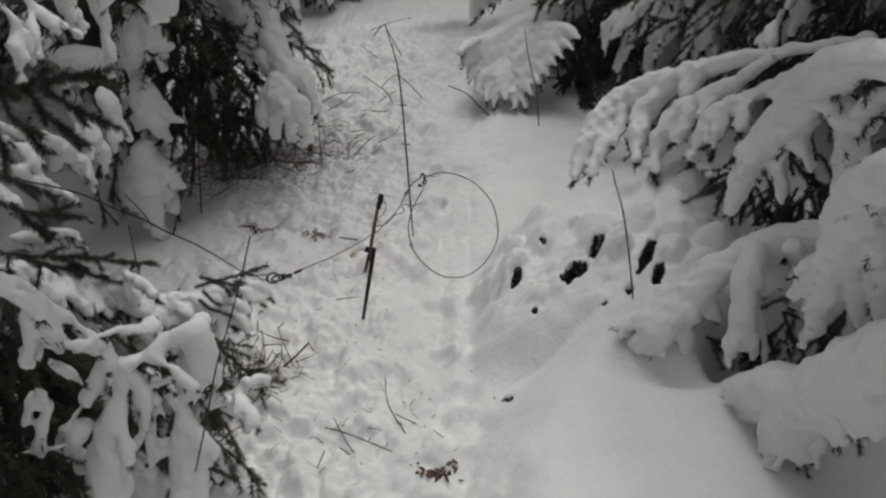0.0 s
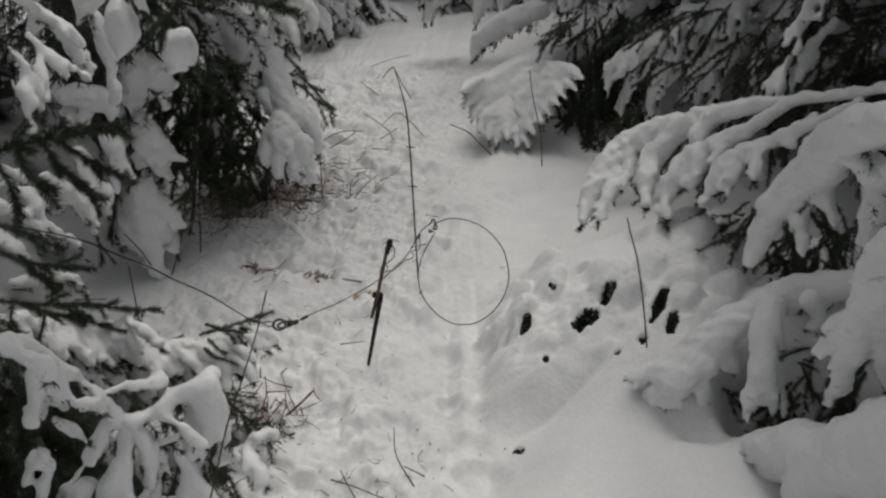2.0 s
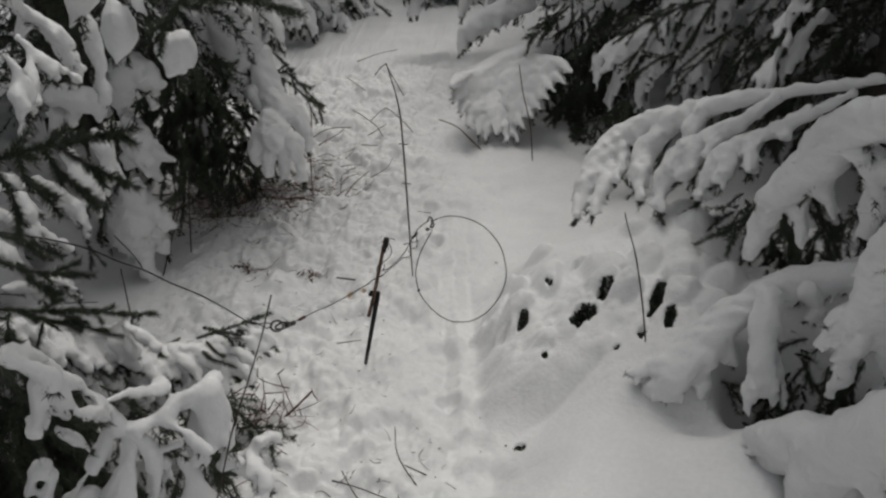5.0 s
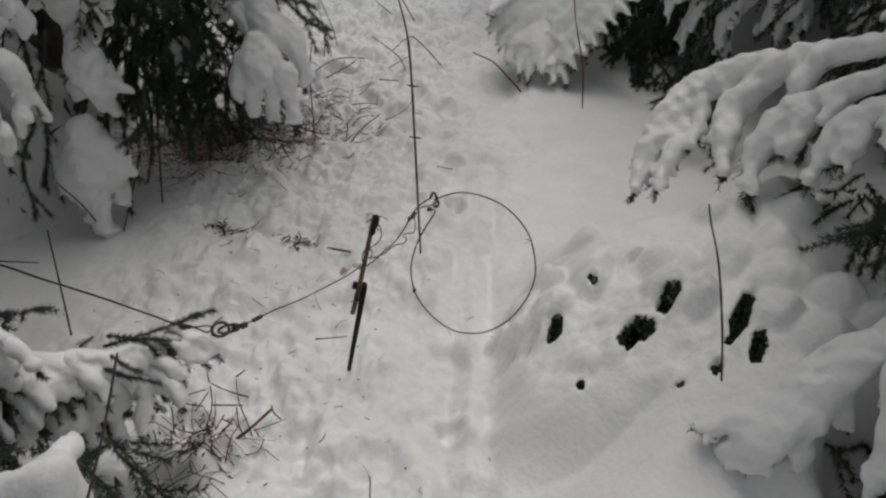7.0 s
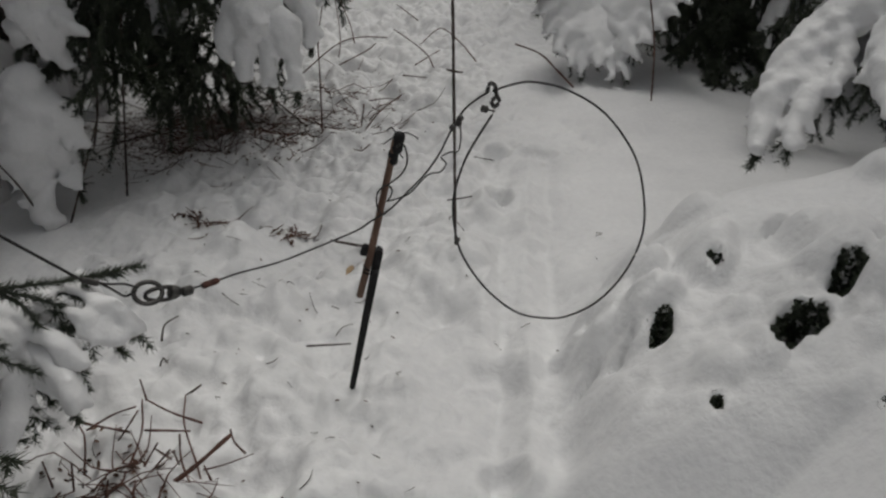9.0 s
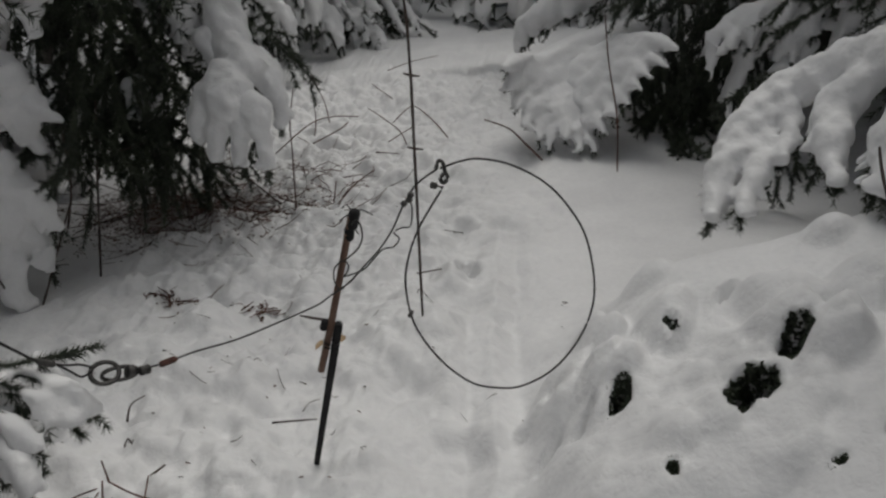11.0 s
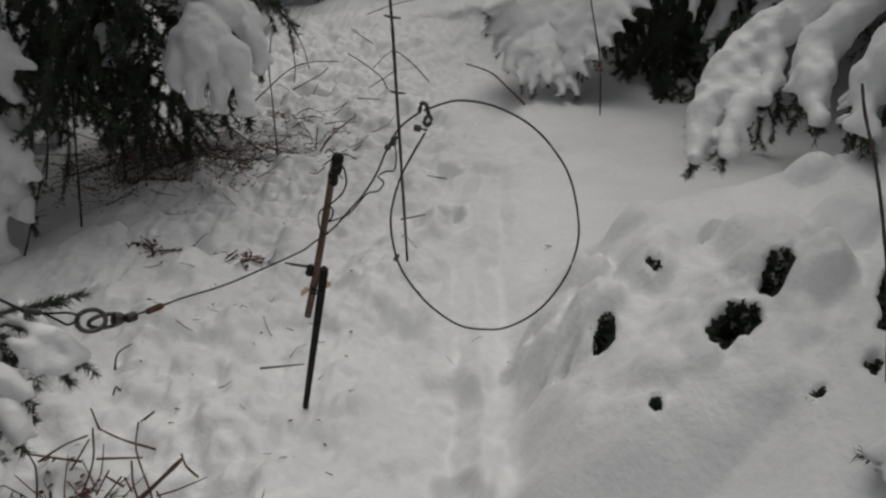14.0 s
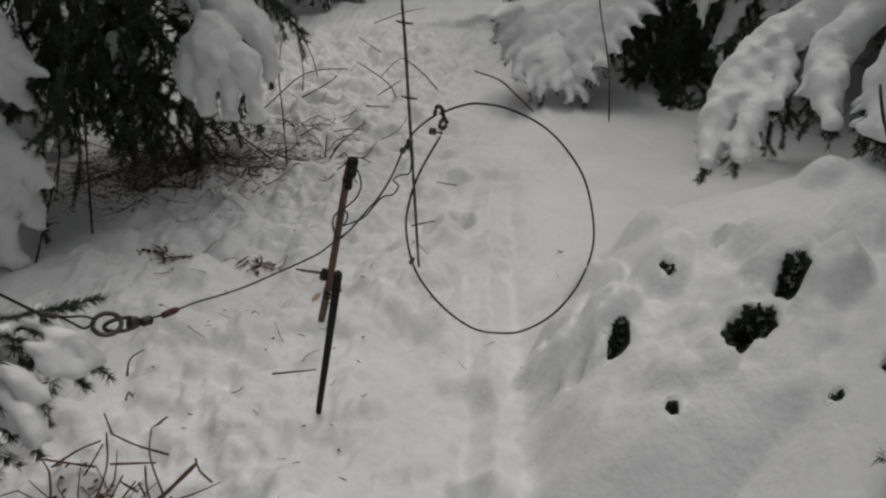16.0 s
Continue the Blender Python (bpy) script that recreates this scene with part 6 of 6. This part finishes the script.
COIL_A = [(-0.199, 2.290, 0.353), (-0.193, 2.288, 0.363), (-0.191, 2.288, 0.373), (-0.196, 2.288, 0.379), (-0.205, 2.295, 0.374)]
COIL_B = [(-0.204, 2.290, 0.375), (-0.211, 2.290, 0.366), (-0.213, 2.290, 0.355), (-0.211, 2.288, 0.343), (-0.205, 2.288, 0.334), (-0.198, 2.288, 0.338)]
COIL_C = [(-0.187, 2.298, 0.430), (-0.180, 2.296, 0.438), (-0.174, 2.295, 0.431), (-0.172, 2.294, 0.413), (-0.178, 2.293, 0.397), (-0.189, 2.293, 0.385), (-0.197, 2.293, 0.378)]
LOCK = [(-0.072, 2.286, 0.521), (-0.069, 2.286, 0.532), (-0.063, 2.284, 0.531), (-0.060, 2.282, 0.520), (-0.056, 2.280, 0.513), (-0.061, 2.278, 0.506), (-0.065, 2.278, 0.512), (-0.061, 2.280, 0.518)]
STOP = [(-0.077, 2.270, 0.506), (-0.068, 2.272, 0.504), (-0.063, 2.274, 0.502)]
TALL = [(-0.229, 2.760, 0.767), (-0.195, 2.750, 0.643), (-0.182, 2.740, 0.516), (-0.174, 2.730, 0.383), (-0.169, 2.725, 0.293), (-0.155, 2.711, 0.027)]
BENT = [(-0.229, 2.760, 0.767), (-0.246, 2.760, 0.754), (-0.264, 2.760, 0.730)]
BENT_B = [(-0.224, 2.750, 0.759), (-0.205, 2.750, 0.721), (-0.178, 2.750, 0.672)]
KNOT = [(-0.106, 2.274, 0.479), (-0.104, 2.274, 0.486), (-0.113, 2.274, 0.473)]
FERRULE = (-0.396, 2.146, 0.291)
COLLAR = [(-0.410, 2.125, 0.294), (-0.418, 2.112, 0.297)]
SWIVEL = [(-0.448, 2.088, 0.309), (-0.436, 2.100, 0.301), (-0.428, 2.100, 0.305), (-0.421, 2.107, 0.300)]
SWAY = (0.06, 0.045, -0.01)
EYELET_B = [(-0.456, 2.080, 0.321), (-0.468, 2.075, 0.328), (-0.480, 2.066, 0.332), (-0.491, 2.058, 0.338)]
ANCHOR = [(-0.505, 2.050, 0.346), (-0.553, 1.935, 0.506), (-0.606, 1.880, 0.588), (-0.66, 1.815, 0.68), (-0.82, 1.69, 0.83), (-1.49, 1.33, 1.12)]

# the tall bent stalk behind the loop
tall = thing("tall_stalk", (-0.156, 2.711, 0.02), "tall thin dark dead stalk, kinked over at its top", "stem", "dead stems in the snow")
bar("stem", TALL, [0.0016, 0.0024, 0.003, 0.0032, 0.0032, 0.0026], STEM, tall, sides=6, step=0.012, bumps=0.15, rng=np.random.default_rng(5))
bar("bent_tip", BENT, 0.0017, STEM, tall, sides=5)
bar("side_twig", BENT_B, 0.0014, STEM, tall, sides=5)
for a in (2, 3):
    c = np.array(TALL[a])
    bar("side_twig", [c - (0.012, 0.004, -0.004), c, c + (0.016, 0.004, -0.002)], [0.0014, 0.0026, 0.0014], STEM, tall, sides=5)

# ---- the snare ----
snare = thing("snare", (-0.44, 2.09, 0.31), "dark steel cable snare with a round open loop across the trail", "snare")
bar("loop", LOOP, 0.0014, CABLE, snare, "thin dark braided steel cable", sides=8, step=0.006)
bar("tether", TETHER, 0.0013, CABLE, snare, sides=8, step=0.008)
bar("anchor_cable", ANCHOR, 0.0017, CABLE, snare, sides=8, step=0.02)
bar("support_wire", WHAMMY, 0.0011, CABLE, snare, "thin kinked wire", sides=6, step=0.005)
for c in (COIL_A, COIL_B, COIL_C):
    bar("wire_coil", c, 0.0012, CABLE, snare, sides=6, step=0.004)


def block(name, a, b, wide, mat, parent, label="", square=0.0):
    """A short collar from a to b with rounded ends."""
    a, b = np.array(a), np.array(b)
    ts = np.array((0, 0.08, 0.25, 0.5, 0.75, 0.92, 1))
    return bar(name, [tuple(a + (b - a) * t) for t in ts], wide * np.array((0.45, 0.85, 1, 0.94, 1, 0.85, 0.45)), mat, parent, label, sides=10, step=0.003)


bar("lock", LOCK, 0.0026, IRON, snare, "bent dark metal lock", sides=8, step=0.003)
block("stop", STOP[0], STOP[1], 0.0045, IRON, snare, "black crimped stop")
bar("stop_wire", STOP, 0.0012, CABLE, snare)
for q in KNOT:
    block("wire_wrap", q, tuple(np.array(q) + (0.004, 0, 0.006)), 0.0042, IRON, snare)
block("bead", tuple(np.array(LOOP[16]) - (0.002, 0, 0.005)), tuple(np.array(LOOP[16]) + (0.002, 0, 0.005)), 0.003, IRON, snare)
block("ferrule", tuple(np.array(FERRULE) - (0.008, 0.009, 0.0)), tuple(np.array(FERRULE) + (0.008, 0.009, 0.0)), 0.0046, RUST, snare, "rusty red-brown crimped ferrule")
block("end_collar", COLLAR[0], COLLAR[1], 0.0065, IRON, snare, "grey crimped metal collar")


def link(name, centre, along, wide, thick, long, tilt):
    """An oval link lying along a line."""
    c, d = np.array(centre), np.array(along) / np.linalg.norm(along)
    s = np.cross(d, (-0.49, 0.76, -0.58))
    s /= np.linalg.norm(s)
    s = s * math.cos(tilt) + np.cross(s, d) * math.sin(tilt)
    ang = np.linspace(0, 2 * np.pi, 15)
    return bar(name, [tuple(c + d * long * math.cos(a) + s * wide * math.sin(a)) for a in ang], thick, IRON, snare, "worn grey steel link", sides=8, step=0.003)


link("swivel_link", SWIVEL[0], SWAY, 0.0135, 0.003, 0.0165, 0.25)
link("swivel_link", SWIVEL[1], SWAY, 0.0085, 0.0027, 0.021, -0.4)
block("swivel_body", SWIVEL[2], SWIVEL[3], 0.009, IRON, snare, "dark steel swivel body")
bar("eyelet", EYELET, 0.0015, CABLE, snare, sides=8, step=0.005)
bar("eyelet", EYELET_B, 0.0015, CABLE, snare, sides=8, step=0.005)
block("end_collar", EYELET[-2], EYELET[-1], 0.0042, IRON, snare)

# ---- the stake that holds it ----
stake = thing("support_stake", (-0.262, 2.30, -0.02), "dark stake with a brown rod lashed on, stuck in snow", "stake")
base, head = np.array((-0.262, 2.300, 0.0)), np.array((-0.190, 2.317, 0.443))
way = (head - base) / np.linalg.norm(head - base)
at = lambda s, dx=0.0, dy=0.0: tuple(base + way * s + (dx, dy, 0))


def flat_bar(name, a, b, wide, thick, mat, label, taper=1.0):
    """A worn flat bar with chamfered edges."""
    bm = bmesh.new()
    bmesh.ops.create_cube(bm, size=1)
    for v in bm.verts:
        k = taper if v.co.z < 0 else 1
        v.co = Vector((v.co.x * wide * k, v.co.y * thick * k, v.co.z * (Vector(b) - Vector(a)).length))
    bmesh.ops.bevel(bm, geom=list(bm.edges), offset=thick * 0.22, segments=2, affect="EDGES")
    bmesh.ops.subdivide_edges(bm, edges=[e for e in bm.edges if e.calc_length() > 0.1], cuts=14)
    rng = random.Random(len(name))
    turn = (Vector(b) - Vector(a)).to_track_quat("Z", "Y").to_matrix().to_4x4()
    for v in bm.verts:
        v.co.x += rng.uniform(-1, 1) * 0.0005
    bm.transform(Matrix.Translation((Vector(a) + Vector(b)) / 2) @ turn)
    me = bpy.data.meshes.new(name)
    bm.to_mesh(me)
    bm.free()
    return part(name, me, mat, stake, label)


flat_bar("lower_post", at(-0.10, -0.001), at(0.268, 0.004), 0.019, 0.012, TAPE, "black flat post", taper=0.62)
bar("rod", [at(0.185, -0.012, -0.004), at(0.27, -0.006, -0.006), at(0.44, 0.0, -0.001)], [0.0052, 0.0052, 0.0048], ROD, stake, "weathered brown round rod", sides=12, step=0.02, bumps=0.03, rng=np.random.default_rng(3))
block("clamp", at(0.258, -0.017, -0.006), at(0.276, -0.014, -0.006), 0.006, TAPE, stake)
bar("lashing", [at(0.236 + 0.004 * math.sin(a * 0.5), 0.011 * math.cos(a) - 0.002, 0.012 * math.sin(a) - 0.003) for a in np.linspace(0, 12.5, 40)], 0.0014, TAPE, stake, "dark wire lashing", sides=5, step=0.004)
block("wrapped_head", at(0.402, 0.001), at(0.424, 0.0), 0.0075, TAPE, stake, "black taped head")
block("wrapped_head", at(0.420, 0.003), at(0.450, 0.004), 0.0085, TAPE, stake, "black taped head")
for k, (dx, dz) in enumerate(((0.030, 0.000), (-0.012, 0.006), (-0.016, -0.012), (0.010, -0.03))):
    c = np.array(at(0.446))
    bar("wire_end", [tuple(c), tuple(c + (dx * 0.5, -0.004, dz + 0.006)), tuple(c + (dx, -0.006, dz))], 0.0009, CABLE, stake, sides=5)


# ---- litter ----
def leaf(rng, x, y, size, lift=0.004):
    z = float(lie(x, y)) + lift
    a, l, w = rng.uniform(0, 6.28), size * rng.uniform(0.6, 1.3), size * rng.uniform(0.25, 0.55)
    d, s = np.array((math.cos(a), math.sin(a), rng.uniform(-0.3, 0.5))), np.array((-math.sin(a), math.cos(a), rng.uniform(-0.5, 0.5)))
    c = np.array((x, y, z))
    rim = [c - d * l, c - d * l * 0.35 + s * w, c + d * l * 0.4 + s * w * 0.9, c + d * l, c + d * l * 0.35 - s * w, c - d * l * 0.4 - s * w * 0.8]
    v = np.array([c + (0, 0, -0.3 * w)] + rim)
    return v, np.array([(0, k + 1, (k + 1) % 6 + 1) for k in range(6)])


def litter(label, centre, wide, count, size, seed, mat):
    rng = np.random.default_rng(seed)
    pieces = [leaf(rng, rng.normal(centre[0], wide[0]), rng.normal(centre[1], wide[1]), size) for _ in range(count)]
    ob = part("leaf_litter", mesh_of("leaf_litter", *joined(pieces)), mat)
    return tagged(ob, label, "litter", kind="stuff")


# real litter under L, packed closer so its brown also gives the shade there
litter("brown needles and leaves under the spruce, dense to deepen its shade", (-1.02, 3.54), (0.17, 0.09), 2600, 0.0045, 31, LITTER)
litter("brown needles matted over the snow under the spruce, partly in place of shade", (-0.98, 3.44), (0.17, 0.09), 3200, 0.005, 39, LITTER)
litter("brown leaf scraps among dead stems", (-0.72, 3.75), (0.09, 0.16), 160, 0.004, 32, LITTER)
litter("brown leaf scraps in the trodden snow", (-0.757, 2.863), (0.035, 0.025), 26, 0.008, 33, LITTER)
litter("brown leaf scraps in the trodden snow", (-0.526, 2.82), (0.03, 0.02), 22, 0.008, 34, LITTER)
litter("brown leaf scraps among the broken stems", (-0.55, 2.02), (0.06, 0.07), 90, 0.006, 35, LITTER)
litter("brown leaves frozen into the snow", (0.03, 1.72), (0.025, 0.02), 30, 0.012, 36, LITTER)
litter("small dark scraps in the trodden snow", (-0.5, 2.4), (0.25, 0.3), 40, 0.004, 37, LITTER)
litter("small dark scraps in the trodden snow", (-0.2, 1.95), (0.2, 0.2), 25, 0.004, 38, LITTER)


def tangle(label, centre, wide, count, reach, seed, mat, thick=1.0):
    """Dead twigs and grass lying crosswise."""
    rng = np.random.default_rng(seed)
    pieces = []
    for _ in range(count):
        x, y, a = rng.normal(centre[0], wide[0]), rng.normal(centre[1], wide[1]), rng.uniform(0, 6.28)
        l = reach * rng.uniform(0.3, 1.2)
        pts = []
        for t in (0, 0.5, 1):
            px, py = x + l * t * math.cos(a + 0.5 * t * rng.normal()), y + l * t * math.sin(a)
            pts.append((px, py, float(lie(px, py)) + 0.004 + 0.35 * l * t * rng.random()))
        pieces.append(tube(pts, np.array((1.1, 0.9, 0.5)) * thick * rng.uniform(0.0008, 0.0018), sides=4, step=0.05))
    return tagged(part("dead_twigs", mesh_of("dead_twigs", *joined(pieces)), mat), label, "twigs", kind="stuff")


tangle("tangle of dead twigs and grass under the spruce", (-0.94, 3.48), (0.2, 0.13), 330, 0.09, 61, RED_STEM, 0.75)
tangle("dark dead twigs at the foot of the spruce", (-1.1, 3.55), (0.22, 0.15), 110, 0.2, 62, STEM)
tangle("thin dead stems beside the trail", (-0.68, 3.65), (0.09, 0.18), 70, 0.1, 63, RED_STEM)
tangle("thin broken stems in the trodden snow", (-0.53, 2.03), (0.06, 0.06), 65, 0.09, 64, RED_STEM)
tangle("bits of dead grass in the trodden snow", (-0.42, 2.35), (0.25, 0.3), 60, 0.03, 65, STEM, 0.6)
tangle("bits of dead grass in the trodden snow", (-0.2, 1.85), (0.13, 0.1), 26, 0.04, 66, STEM, 0.7)
tangle("dry reddish sprigs lying on the snow", (-0.757, 2.87), (0.035, 0.018), 22, 0.05, 67, RED_STEM)
tangle("dry reddish sprigs lying on the snow", (-0.526, 2.83), (0.03, 0.015), 16, 0.04, 68, RED_STEM)
rng = np.random.default_rng(40)
tan = part("dry_leaf", mesh_of("dry_leaf", *joined([leaf(rng, -0.36 + 0.018 * k, 2.715 + 0.01 * (k % 2), 0.016, 0.008) for k in range(-1, 3)])), TAN)
tagged(tan, "curled tan dry leaf on the snow behind the stake", "leaf")

# dark twigs of the buried bough in the gaps of the drift; needles line the walls in place of shade
rng = np.random.default_rng(50)
for px, py, a, b, turn, d in PITS:
    if d < 0.04:
        continue
    c, s = math.cos(radians(turn)), math.sin(radians(turn))
    z = float(lie(px, py)) + d
    lines = []
    for k in range(int(140 + 15000 * b)):
        turn_, far = rng.uniform(0, 6.28), rng.choice((1.1, 1.02, rng.uniform(0.1, 0.95), rng.uniform(0.1, 0.95)))
        u, v = a * far * math.cos(turn_), b * far * math.sin(turn_)
        w = rng.normal(size=3) * (1, 1, 0.8)
        rim = float(lie(px + 1.35 * (u * c - v * s) / far, py + 1.35 * (u * s + v * c) / far))
        deep = rng.uniform(0.006, 0.09) if far > 0.96 else rng.uniform(0.045, 0.10)
        p = np.array((px + u * c - v * s, py + u * s + v * c, (rim if far > 0.96 else z) - min(deep, 0.85 * d)))
        lines.append(p + np.outer(np.linspace(-0.5, 0.5, 3), w / np.linalg.norm(w)) * 0.016)
    part("gap_shade_needles", mesh_of("gap_shade_needles", *needled(lines, 2500, rng, 0.007, 0.0036)), NEEDLE, hidden, "dark needles of the buried bough, lining the gap in place of shade")
